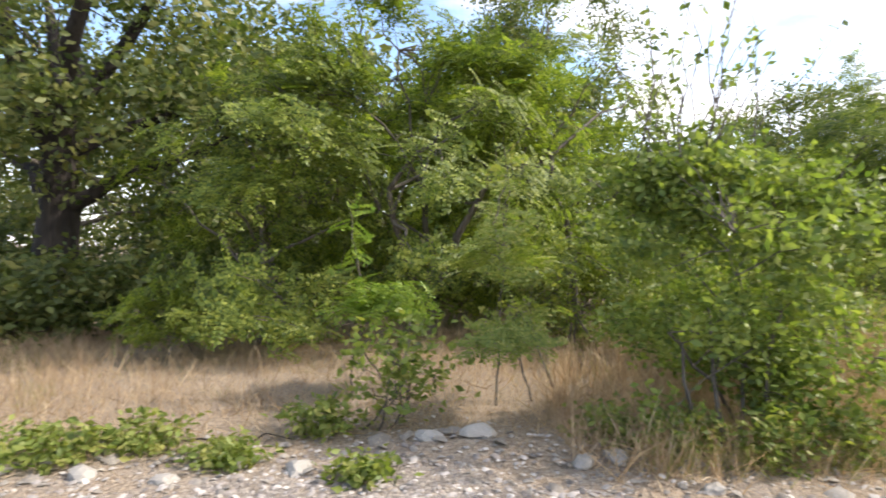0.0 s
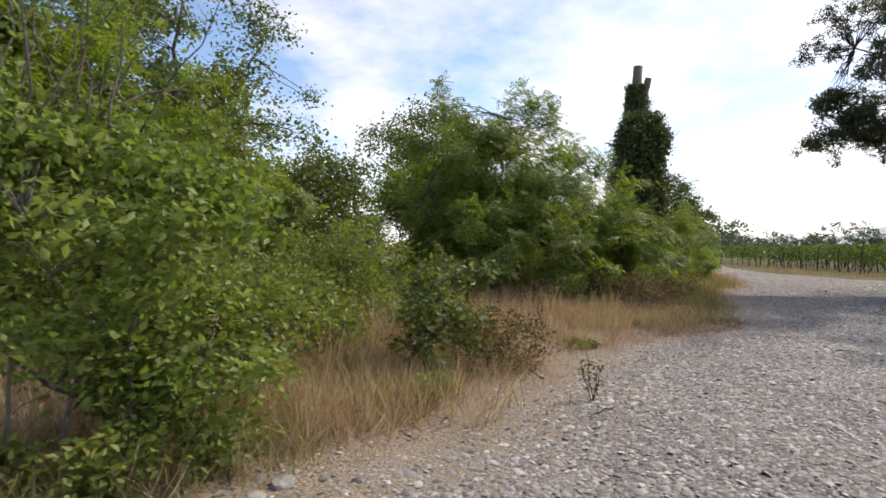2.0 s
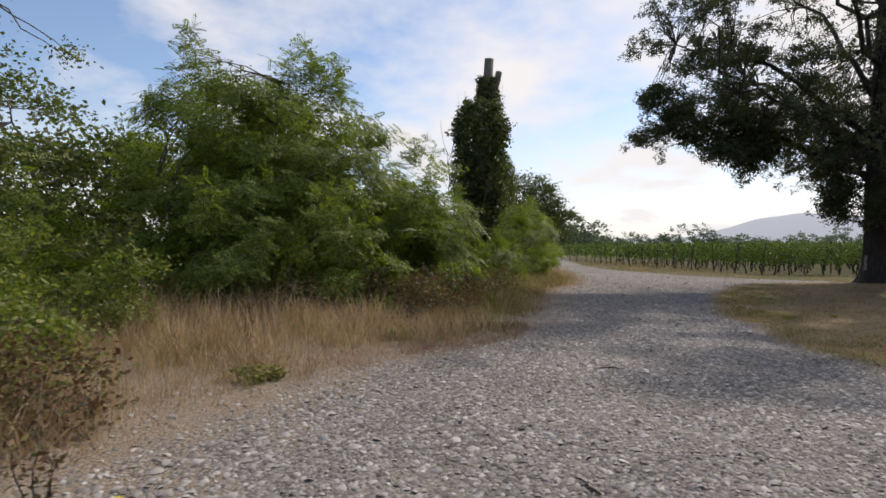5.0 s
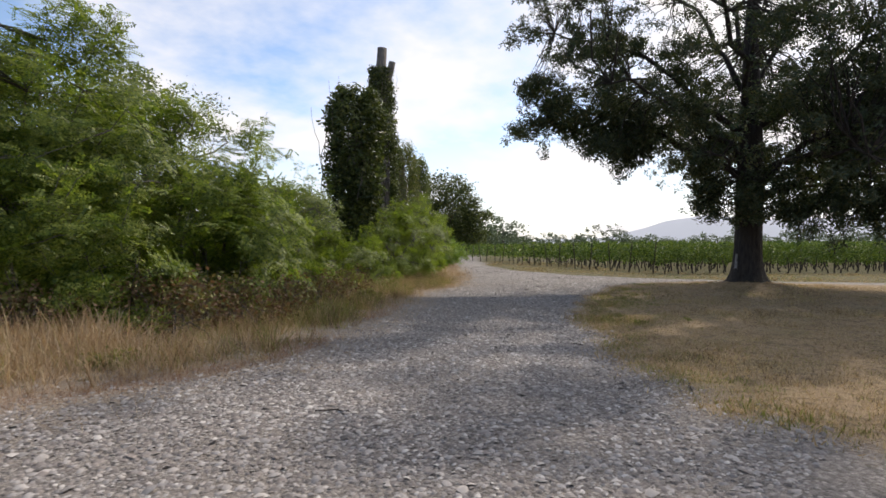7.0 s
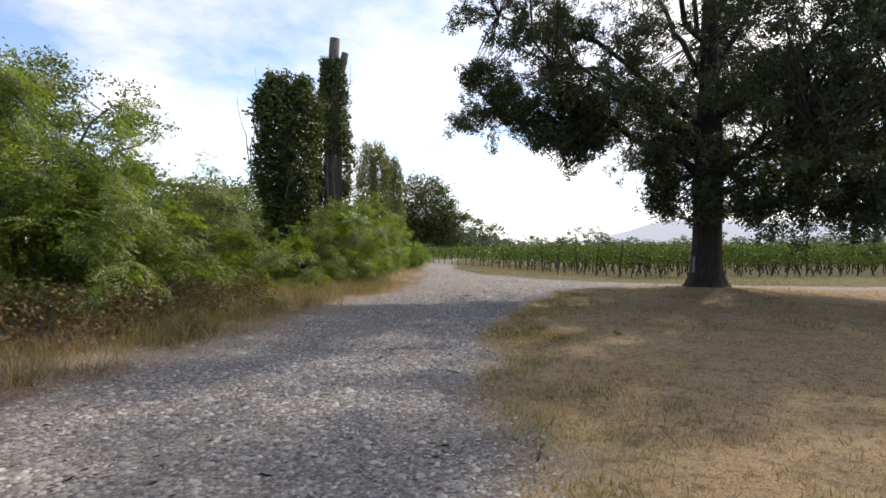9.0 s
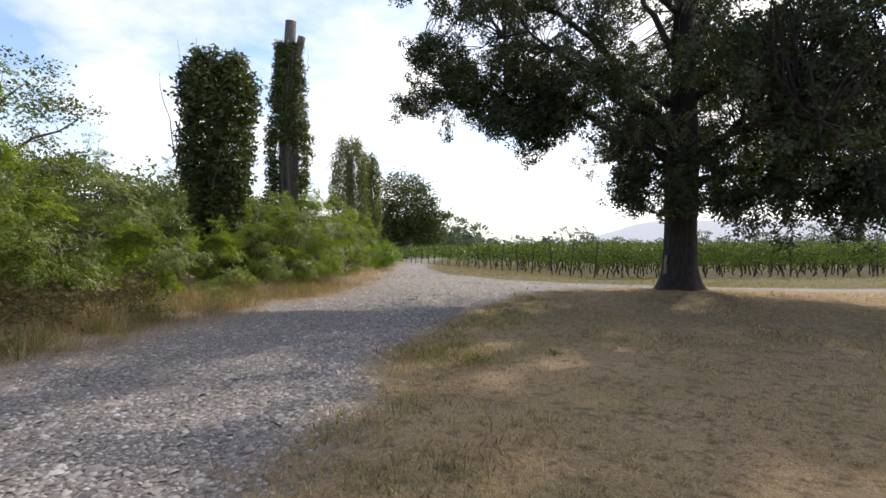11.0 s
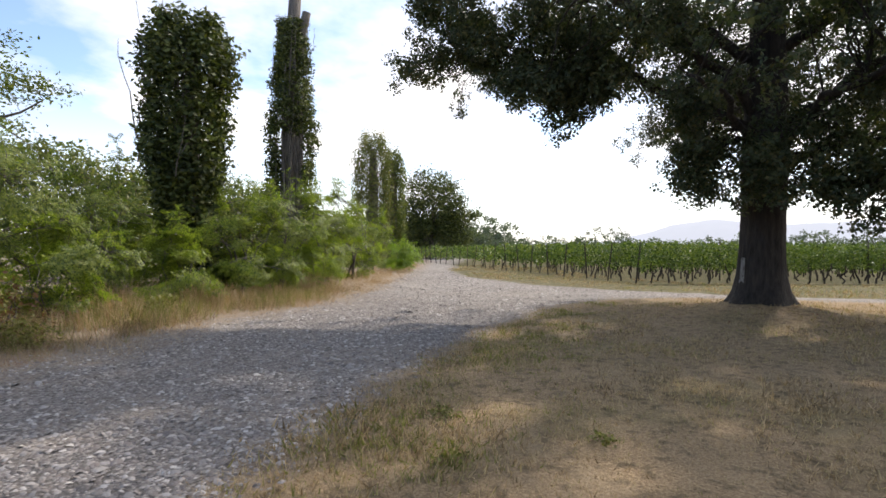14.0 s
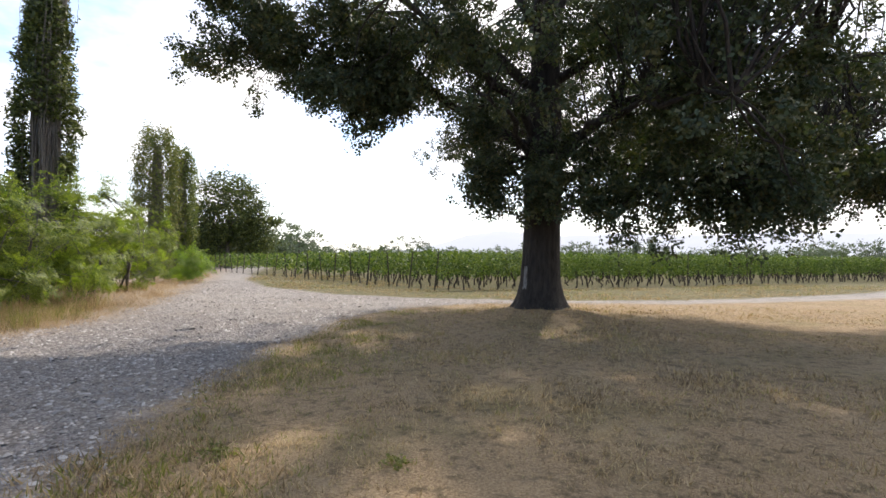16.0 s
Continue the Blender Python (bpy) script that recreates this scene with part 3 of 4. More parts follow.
    top = top[~((top[:, 1] < -2.5) & (top[:, 2] > 4.5) & (rng.uniform(0, 1, len(top)) < 0.52))]
    cs = np.vstack([top, in_ells(clumps_in(spray, 50, 0.65, 0.2), 330, 0.2), in_ells([(-1.2, -2.6, 2.6, 1.0, 1.6, 0.9), (-1.5, -4.4, 2.5, 1.1, 1.6, 0.8)], 110, 0.2), in_ells(front, 200, 0.3), in_ells(clumps_in([(-2.4, -3.5, 7.0, 2.5, 3.5, 2.6), (-2.0, 1.5, 6.4, 2.2, 2.5, 2.0), (-2.0, 4.2, 7.6, 2.4, 2.4, 1.9), (-1.6, 3.4, 5.9, 2.0, 1.8, 1.3)], 64, 0.85, 0.3), 480, 0.2), in_ells(clumps_in(skirt, 46, 0.7, 0.2), 420, 0.2)])
    back = [(4.5, -8.5, 5.6, 3.0, 2.6, 2.2), (7.4, -3.0, 6.6, 2.2, 4.5, 2.4), (7.0, 3.0, 7.2, 2.2, 3.0, 2.4), (5.2, 1.0, 6.6, 2.8, 6.5, 3.0), (5.0, -5.0, 5.6, 3.0, 3.6, 2.4), (2.5, -7.5, 5.0, 3.0, 2.5, 2.0), (2.2, -4.5, 4.2, 2.4, 3.2, 1.4), (3.0, -1.0, 4.6, 2.2, 2.6, 1.4)]
    cs = np.vstack([cs, in_ells(clumps_in(back, 115, 1.1, 0.3), 800, 0.2)])
    along = np.concatenate([p[2:] for p in pts])
    along = along[rng.integers(0, len(along), 420)] + rng.normal(size=(420, 3)) * (0.55, 0.55, 0.4) - (0.25, 0, 0.1)
    cs = np.vstack([cs, along])
    # the underside climbs towards the road
    floor_z = np.interp(cs[:, 1], [-10, -1, 0.7, 1.3, 1.9, 2.9, 4.75, 7.1, 9.0], [1.8, 1.8, 2.0, 2.2, 2.9, 4.0, 4.2, 4.9, 5.3])
    cs = cs[cs[:, 2] > floor_z]
    rim = cs[(cs[:, 0] < 0.5) & (cs[:, 2] < np.interp(cs[:, 1], [-10, 1, 2.9, 9.0], [2.8, 3.2, 5.2, 6.6]))]
    for c in rim[rng.permutation(len(rim))[:60]]:
        k = int(rng.integers(1, 4))
        cs = np.vstack([cs, c - np.stack([rng.normal(size=k) * 0.12, rng.normal(size=k) * 0.12, 0.28 * np.arange(1, k + 1)], 1)])
    # the trunk shows through an opening in the leaves
    cs = cs[~((np.abs(cs[:, 1]) < 0.75) & (cs[:, 0] < 0) & (cs[:, 2] > 3.4) & (rng.uniform(0, 1, len(cs)) < 0.72))]
    runs = []
    for c in cs[::2]:
        d = np.linalg.norm(allp - c, axis=1)
        a = allp[int(np.argmin(d))]
        m = max(0.010, 0.013 * float(d.min()))
        runs.append((bend(a, c, 0.05, 0.14, 5), np.linspace(m, 0.006, 5)))
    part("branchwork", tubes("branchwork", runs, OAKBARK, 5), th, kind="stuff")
    part("foliage", tufted_cloud("foliage", cs, 25, 0.37, SPRIG, 0.104, OAKLEAF), th, "dense dark green oak leaves", kind="stuff")
    # paint mark on the bark
    m, nt, p = nodes_of("old_white_paint")
    r = ramp_node(nt, [(0.4, (0.09, 0.08, 0.07)), (0.6, (0.26, 0.245, 0.23))])
    tc = nt.nodes.new("ShaderNodeTexCoord")
    nt.links.new(noise_node(nt, 12, 5, 0.7, tc.outputs["Object"]).outputs["Fac"], r.inputs[0])
    nt.links.new(r.outputs[0], p.inputs["Base Color"])
    p.inputs["Roughness"].default_value = 0.9
    az0 = math.atan2(2.5 - y, 18 - x) - 0.75
    aa, zz = np.meshgrid(np.linspace(-0.13, 0.13, 5), np.linspace(0.42, 0.98, 8), indexing="ij")
    rad = np.interp(zz, zs, rs) * (1 + 0.035 * np.sin((aa + az0) * 9 + zz)) + 0.012
    v = np.stack([rad * np.cos(az0 + aa), rad * np.sin(az0 + aa), zz], -1).reshape(-1, 3)
    i, j = np.meshgrid(np.arange(4), np.arange(7), indexing="ij")
    part("paint_mark", sheet("paint_mark", v, np.stack([i * 8 + j, (i + 1) * 8 + j, (i + 1) * 8 + j + 1, i * 8 + j + 1], -1).reshape(-1, 4), m), th, "faded white paint mark")


oak()


# ivy-grown dead poplars
def ivy_column(at, h_ivy, width, h_trunk, r_trunk, label, taper, n, leafy=0.16, bare=(0.0, 0.0), stubs=1, mat=None, twigs=10, tall=0.8):
    z0 = float(gz(*at))
    th = thing("ivy_clad_tree", (*at, z0), label, "tree", "ivy-grown dead poplars")
    p = bend((0, 0, -0.2), (0.15, 0, h_trunk), 0, 0.015, 9)
    rad = np.linspace(r_trunk * 1.25, r_trunk * 0.75, 9)
    part("trunk", tubes("trunk", [(np.vstack([p, p[-1] + (0, 0, 0.01)]), np.append(rad, 0.02))], SNAGWOOD, 12), th, "bare grey sawn-off trunk")
    for s in range(stubs):
        q = bend((0.2, -0.25, h_trunk - 3.0), (0.35, -0.75, h_trunk - 1.0 - s), 0.0, 0.04, 5)
        q = np.vstack([q, q[-1] + (0, 0, 0.01)])
        part("limb", tubes("limb", [(q, [r_trunk * 0.7, r_trunk * 0.62, r_trunk * 0.6, r_trunk * 0.56, r_trunk * 0.52, 0.02])], SNAGWOOD, 10), th, "sawn-off limb stub")
    zz = rng.uniform(0, 1, n) * h_ivy
    a = rng.uniform(0, 2 * np.pi, n)
    lump = 1 + 0.08 * np.sin(zz * 2.1 + np.sin(a * 2) * 2) + 0.07 * np.sin(a * 3 + zz * 1.3)
    rr = width / 2 * np.interp(zz / h_ivy, *taper) * lump * rng.uniform(0.62, 1.0, n)
    rr = np.maximum(rr, r_trunk * 1.25)
    keep = np.ones(n, bool)
    face = math.atan2(-at[1], 14 - at[0])
    if bare[1] > bare[0]:
        # a strip of bare stems faces the road
        off = (a - face + np.pi) % (2 * np.pi) - np.pi
        keep = ~((np.abs(off) < 0.75) & (zz > bare[0]) & (zz < bare[1]))
    zz, a, rr = zz[keep], a[keep], rr[keep]
    out = np.stack([np.cos(a), np.sin(a), np.zeros_like(a)], 1)
    cs = out * rr[:, None] + np.stack([0 * zz, 0 * zz, zz], 1)
    part("ivy", tufted_cloud("ivy", cs, 22, 0.13 * width, LEAF, leafy, mat or IVY, 0.3, tall), th, "dense dark ivy leaves" if mat is None else "upright leafy branches", kind="stuff")
    runs = []
    for k in range(40 if bare[1] == 0 else 70):
        aa = rng.uniform(0, 6.28) if k < 40 else face + rng.normal() * 0.5
        r1 = r_trunk * (1.3 if k < 40 else rng.uniform(1.3, 2.0))
        z1 = h_ivy * rng.uniform(0.5, 0.95)
        ps = [(r1 * math.cos(aa + 0.1 * math.sin(k)), r1 * math.sin(aa + 0.1 * math.sin(k)), z1 * k / 7) for k in range(8)]
        runs.append((np.array(ps), np.linspace(0.05, 0.02, 8)))
    part("stem_mesh", tubes("stem_mesh", runs, SNAGWOOD, 5), th, "woody grey climbing stems", kind="stuff")
    runs = []
    for _ in range(twigs):
        aa = rng.uniform(0, 6.28)
        z1 = rng.uniform(0.35, 0.9) * h_ivy
        r1 = width * 0.5 * 0.95
        a0 = np.array([r1 * math.cos(aa), r1 * math.sin(aa), z1])
        runs.append((bend(a0, a0 + (rng.normal() * 0.3, rng.normal() * 0.3, rng.uniform(1.0, 2.6)), 0.0, 0.06, 6), np.linspace(0.02, 0.006, 6)))
    if stubs == 0 and twigs > 9 and h_ivy < 10:
        for _ in range(9):
            a0 = np.array([-0.75 + rng.normal() * 0.2, 0.75 + rng.normal() * 0.2, rng.uniform(3.5, 6)])
            runs.append((bend(a0, a0 + (rng.normal() * 0.25 + 0.2, rng.normal() * 0.25, rng.uniform(3.0, 4.6)), 0.0, 0.05, 7), np.linspace(0.03, 0.007, 7)))
    part("dead_twig_spray", tubes("dead_twig_spray", runs, SNAGWOOD, 4), th, "thin bare dead twigs", kind="stuff")
    return th


ivy_column((24.95, 19.26), 8.5, 2.5, 7.6, 0.26, "dead tree wholly wrapped in dark ivy", ([0, 0.25, 0.42, 0.6, 0.88, 1.0], [0.34, 0.42, 0.8, 0.98, 1.0, 0.62]), 1250, 0.17, stubs=0)
ivy_column((33.8, 27.23), 13.3, 2.3, 14.7, 0.42, "tall dead poplar trunk with ivy and sawn-off top", ([0, 0.3, 0.55, 0.75, 0.9, 1.0], [0.7, 1.0, 1.1, 0.85, 0.66, 0.5]), 1500, 0.16, (2.0, 7.4), 1)
ivy_column((66.3, 58.1), 16.6, 5.2, 15.0, 0.6, "distant columnar poplar with pale green upright branches", ([0, 0.3, 0.6, 0.85, 1.0], [0.8, 1.0, 1.0, 0.92, 0.5]), 950, 0.27, stubs=0, mat=POPLARLEAF, tall=2.4)
ivy_column((70.5, 58.6), 15.2, 3.6, 14.0, 0.5, "distant columnar poplar with dark green upright branches", ([0, 0.3, 0.6, 0.85, 1.0], [0.8, 1.0, 1.0, 0.92, 0.5]), 700, 0.26, stubs=0, mat=DARKLEAF, tall=2.4)

# acacia thickets along the verge, from the start of the walk to the far track
for spec in ((-2.6, 8.3, 5.2, 1.9, 330), (-0.4, 8.8, 6.6, 2.3, 460), (1.8, 9.4, 6.4, 2.1, 420), (3.6, 11.2, 4.2, 1.6, 240), (5.0, 13.5, 3.4, 1.8, 200), (7.4, 12.0, 2.4, 1.4, 150),
             (9.8, 15.0, 3.8, 1.5, 240), (11.4, 14.1, 6.5, 2.5, 950), (12.8, 13.5, 6.1, 2.4, 880), (15.1, 13.2, 5.0, 1.9, 400), (12.6, 11.2, 2.6, 1.4, 210), (10.4, 12.2, 3.0, 1.4, 210), (15.2, 11.7, 3.0, 1.5, 230), (17.6, 14.0, 3.4, 1.6, 240), (16.6, 15.8, 5.2, 1.9, 260),
             (19.7, 16.6, 4.2, 1.9, 240), (20.6, 15.2, 2.4, 1.4, 160), (22.4, 18.8, 4.6, 1.6, 220), (23.4, 16.6, 2.3, 1.3, 170), (26.2, 18.2, 4.1, 1.7, 300), (28.4, 19.5, 4.5, 1.8, 310),
             (30.6, 21.1, 4.8, 1.9, 300), (33.0, 23.0, 4.9, 1.9, 290), (36.0, 25.2, 4.6, 1.9, 240), (39.5, 28.2, 4.2, 1.9, 200), (43.5, 31.8, 3.4, 1.7, 150), (28.0, 23.0, 4.2, 2.0, 160)):
    acacia((spec[0], spec[1]), spec[2], spec[3], spec[4], per=10 if spec[0] < 18 else 13, size=0.3 if spec[0] < 18 else 0.22)
for sx, sy in ((45.8, 31.7), (48.4, 34.0)):
    acacia((sx, sy), 2.5, 1.5, 120, "bright lime green bush beside the track", mat=LIMELEAF)

# broad-leaved trees
for at, h, r, n, lab in (((-6.75, 9.6), 9.5, 4.0, 420, "big shady tree with a dark trunk behind the verge"), ((4.2, 22.0), 12.5, 4.6, 560, "tall broad tree with airy dull green leaves"),
                         ((14.6, 22.5), 8.6, 3.2, 260, "dark round tree behind the acacias"), ((19.0, 28.5), 10.4, 4.2, 520, "tall green tree behind the thicket"),
                         ((-2.0, 16.0), 9.0, 4.0, 260, "shady tree behind the thicket"), ((-11.0, 16.0), 9.0, 4.5, 200, "shady tree behind the thicket")):
    plant("broadleaf_tree", at, lab, "tree", [(0, 0, h * 0.62, r, r, h * 0.36), (r * 0.4, 0, h * 0.45, r * 0.7, r * 0.7, h * 0.22), (-r * 0.3, -r * 0.3, h * 0.5, r * 0.7, r * 0.7, h * 0.25)],
          n, 48, LEAF, 0.155, DARKLEAF, trunk=(0.42 if h == 9.5 else 0.28, h * 0.45), bark=OAKBARK if h == 9.5 else BARK, limbs=12, cr=0.6, low=0.8, clumps=n // 6, clump_r=1.1, group="trees behind the verge")
plant("broadleaf_tree", (91.0, 70.0), "large dark round tree beside the far track", "tree", [(0, 0, 9.6, 6.0, 6.0, 6.6), (3, -3, 6, 4, 4, 5.5), (-3, 3, 6, 4, 4, 5.5)], 420, 60, LEAF, 0.42, IVY,
      trunk=(0.5, 6), limbs=10, cr=1.5, low=0.6)

# woods and undergrowth that close the view behind the thickets
for wx, wy, wh in ((-3, 14.5, 7.5), (-6.5, 19, 9), (1.5, 15.5, 6.5), (-24, 14, 8), (-18, 22, 9), (-12, 24, 10), (-6, 26, 9), (0, 30, 10), (9, 33, 9), (-30, 30, 10), (-20, 36, 11), (-9, 38, 11), (4, 42, 11), (15, 40, 10), (26, 42, 9), (34, 44, 8), (10, 27, 6),
                   (40, 46, 8), (48, 54, 8), (28, 33, 6), (-36, 16, 9)):
    plant("woodland_tree", (wx, wy), "leafy green tree in the wood behind the verge", "tree", [(0, 0, wh * 0.55, wh * 0.45, wh * 0.45, wh * 0.42), (0, 0, wh * 0.22, wh * 0.45, wh * 0.45, wh * 0.2)],
          170, 46, LEAF, 0.26, DARKLEAF, trunk=(0.22, wh * 0.5), limbs=5, cr=1.05, low=0.3, group="woodland behind the verge", clumps=40, clump_r=1.2)
for ux, uy, uh, ur in ((-9, 11, 2.0, 1.6), (-6, 12.5, 2.4, 1.8), (-3.5, 11.5, 2.2, 1.6), (-1.2, 12, 2.2, 1.6), (1.0, 12.4, 2.4, 1.6), (3.0, 14.2, 2.4, 1.8), (-12, 12, 2.4, 2.0), (6.2, 17, 2.0, 1.6), (8.4, 19, 2.2, 1.8),
                       (4.0, 17.5, 2.6, 2.0), (0.5, 17, 2.8, 2.2), (-4.5, 9.0, 1.3, 1.0), (-6.2, 8.4, 1.3, 1.1), (-8.2, 8.6, 1.4, 1.2), (16.5, 17.5, 3.0, 2.0), (13, 16.6, 3.0, 2.0), (24, 22.5, 3.4, 2.0), (20.5, 21, 3.4, 2.0), (32, 26, 4.0, 2.2), (37, 30, 4.0, 2.2), (43, 34, 3.4, 2.0), (28.3, 22.3, 3.8, 2.0), (26.5, 20.4, 3.2, 1.6), (35, 27.6, 3.8, 2.0), (23.4, 24.6, 4.6, 2.2)):
    plant("undergrowth_bush", (ux, uy), "dense dark green undergrowth bush", "bush", [(0, 0, uh * 0.5, ur, ur, uh * 0.5)], 120, 28, LEAF, 0.15, DARKLEAF, trunk=(0.03, uh * 0.4), limbs=6, cr=0.5, stems=4, low=0.1,
          group="undergrowth behind the verge")
for ux, uy in ((9.6, 12.0), (11.2, 10.9), (13.2, 10.6), (14.6, 10.9), (16.4, 12.2), (18.6, 13.8), (14.4, 9.9), (15.8, 10.4), (17.0, 11.1), (17.9, 12.4), (19.4, 12.9), (13.2, 9.5)):
    plant("undergrowth_bush", (ux, uy), "low brownish-green bush under the acacias", "bush", [(0, 0, 0.45, 0.75, 0.6, 0.45)], 60, 16, LEAF, 0.08, RUST, trunk=(0.02, 0.5), limbs=5, cr=0.3, stems=4, low=0.06,
          group="undergrowth behind the verge", clumps=14, clump_r=0.4)
for bx, by, bh, br in ((2.9, 7.1, 1.6, 0.9), (4.4, 7.9, 1.5, 0.9), (5.8, 9.1, 1.9, 0.9), (4.4, 9.6, 1.8, 1.0), (6.4, 10.6, 2.2, 1.0), (2.0, 8.0, 1.9, 0.9), (7.8, 10.4, 1.3, 0.7), (6.4, 7.4, 0.9, 0.6), (3.3, 5.6, 1.3, 0.7), (4.6, 7.0, 1.0, 0.6), (3.6, 6.6, 1.3, 0.7)):
    plant("shrub", (bx, by), "yellow-green bush among the dry grass", "bush", [(0, 0, bh * 0.5, br, br, bh * 0.5)], 150, 24, LEAF, 0.072, YELLOWLEAF, trunk=(0.02, bh * 0.4), limbs=6, cr=0.26, stems=4, low=0.08,
          group="wild shrubs on the verge", clumps=18, clump_r=0.35, shoots=5, shoot_len=0.4)

# nearer shrubs
plant("shrub", (2.25, 4.3), "leafy green shrub with long upright shoots", "bush", [(0, 0, 1.35, 1.1, 0.9, 1.2), (-0.3, 0.2, 2.0, 0.75, 0.6, 0.65), (0.4, -0.1, 0.7, 0.6, 0.5, 0.6), (-0.2, 0, 0.5, 0.9, 0.6, 0.45), (0.5, -0.1, 2.15, 0.3, 0.28, 0.45)], 640, 20, LEAF, 0.074, SHRUB,
      trunk=(0.02, 0.9), limbs=10, cr=0.2, stems=6, shoots=20, shoot_len=1.25, low=0.1, clumps=50, clump_r=0.3, group="wild shrubs on the verge")
plant("shrub", (-0.35, 4.5), "small yellow-green bramble shrub", "bush", [(0, 0, 0.5, 0.42, 0.35, 0.5)], 46, 12, LEAF, 0.085, YELLOWLEAF, trunk=(0.012, 0.4), limbs=6, cr=0.18, stems=4, low=0.06, group="wild shrubs on the verge")
plant("shrub", (5.45, 5.75), "dark leafy bush in the dry grass", "bush", [(0, 0, 0.55, 0.6, 0.5, 0.5), (0.25, -0.1, 1.0, 0.3, 0.25, 0.45)], 100, 16, LEAF, 0.085, DARKLEAF, trunk=(0.02, 0.7), limbs=7, cr=0.2, stems=4, low=0.06,
      group="wild shrubs on the verge", shoots=9, shoot_len=0.4, clumps=16, clump_r=0.26)
plant("bramble", (6.55, 5.7), "low reddish-brown withering bramble", "bush", [(0, 0, 0.32, 0.65, 0.45, 0.36), (-0.3, 0.2, 0.5, 0.4, 0.3, 0.3)], 120, 18, LEAF, 0.06, RUST, trunk=(0.01, 0.3), limbs=6, cr=0.18, stems=5, low=0.04, group="wild shrubs on the verge")
acacia((0.75, 5.3), 2.2, 0.7, 60, "thin young acacia sapling", size=0.2, mat=YELLOWLEAF, shoots=2, low=0.7)
acacia((-0.7, 5.4), 1.6, 0.5, 40, "young acacia with bright lime leaves", size=0.22, mat=LIMELEAF, shoots=1, low=0.9)
acacia((-3.4, 7.0), 0.9, 0.7, 50, "low green acacia seedling", size=0.2, shoots=0, low=0.1)


# grasses
BLADE = ([(-0.007, 0, 0), (0.007, 0, 0), (0.006, 0.06, 0.5), (-0.006, 0.06, 0.5), (0, 0.3, 0.95)], [(0, 1, 2), (0, 2, 3), (3, 2, 4)])
LAWNB = ([(-0.075, 0, 0), (0.075, 0, 0), (0, 0.6, 0.75)], [(0, 1, 2)])


def spots(n, x0, x1, y0, y1, ok):
    out = np.zeros((0, 2))
    while len(out) < n:
        p = np.stack([rng.uniform(x0, x1, n), rng.uniform(y0, y1, n)], 1)
        out = np.vstack([out, p[ok(p[:, 0], p[:, 1])]])
    return out[:n]


LATTICE = np.random.default_rng(19).uniform(-1, 1, (64, 64))


def lattice(x, y):
    """Smooth random field between -1 and 1."""
    i, j = np.floor(x).astype(int), np.floor(y).astype(int)
    u, v = x - i, y - j
    u, v = u * u * (3 - 2 * u), v * v * (3 - 2 * v)
    at = lambda a, b: LATTICE[a % 64, b % 64]
    return (at(i, j) * (1 - u) + at(i + 1, j) * u) * (1 - v) + (at(i, j + 1) * (1 - u) + at(i + 1, j + 1) * u) * v


def clump(x, y, k=0.8):
    """Uneven density, so that tufts gather."""
    return 0.65 * lattice(x * k * 0.9, y * k * 0.9) + 0.45 * lattice(x * k * 2.3 + 17.3, y * k * 2.3 + 5.1)


def meadow(name, pts, heights, mat, label, shape=BLADE, lean=0.3, category="grass"):
    p = np.stack([pts[:, 0], pts[:, 1], gz(pts[:, 0], pts[:, 1]) - 0.01], 1)
    me = scatter(name, shape[0], shape[1], p, turns(len(p), (0, 0, 1), lean), heights, mat)
    return tagged(new(name, me), label, category, kind="stuff")


def tufts(pts, per, spread, h_lo, h_hi, fade=None):
    """Blades gathered in tufts: places and heights."""
    n = len(pts)
    h = rng.uniform(h_lo, h_hi, n) * (0.75 + 0.45 * clump(pts[:, 0], pts[:, 1], 0.6))
    if fade is not None:
        h = h * fade(pts[:, 0], pts[:, 1])
    p = np.repeat(pts, per, 0) + rng.normal(size=(n * per, 2)) * spread
    return p, np.maximum(0.02, np.repeat(h, per) * rng.uniform(0.55, 1.15, n * per))


def keep(lo, hi, c=-0.4):
    return lambda x, y: (left_of(x, y) > lo + 0.3 * rng.normal(size=x.shape) + 0.25 * clump(x, y, 0.9)) & (left_of(x, y) < hi) & (clump(x, y) > c + rng.normal(size=x.shape) * 0.35)


# trampled and low near the start, tall further on
bank = lambda x, y: np.clip(0.45 + left_of(x, y) * 0.3, 0.35, 1.0) * np.where(x < 1.0, 0.5, np.where(x < 3, 0.85, np.where(x < 7, 1.15, np.where(x > 12.5, 1.0, 1.1))))
p, h = tufts(spots(10500, -7, 30, 2.5, 24, keep(0.4, 5.5)), 10, 0.05, 0.35, 0.95, bank)
meadow("dry_grass", p, h, STRAW, "tall golden dry grass along the verge", lean=0.42)
p, h = tufts(spots(1500, -7, 30, 2.5, 24, keep(0.7, 4.5, 0.0)), 9, 0.05, 0.3, 0.75, bank)
meadow("green_grass", p, h, GREENBLADE, "yellow-green grass tufts among the dry grass", lean=0.42)
p, h = tufts(spots(1500, 13, 30, 6, 20, keep(0.5, 3.0, -0.1)), 9, 0.05, 0.35, 0.8)
meadow("green_grass", p, h, GREENBLADE, "yellow-green grass tufts among the dry grass", lean=0.42)
p, h = tufts(spots(420, 0.9, 4.0, 3.5, 5.2, keep(0.0, 1.6, -0.6)), 10, 0.06, 0.35, 0.75)
meadow("dry_grass", p, h, STRAW, "bent dry grass round the shrub's foot", lean=0.6)
p, h = tufts(spots(260, 1.3, 3.7, 3.55, 4.7, keep(0.0, 1.3, -0.6)), 9, 0.06, 0.25, 0.6)
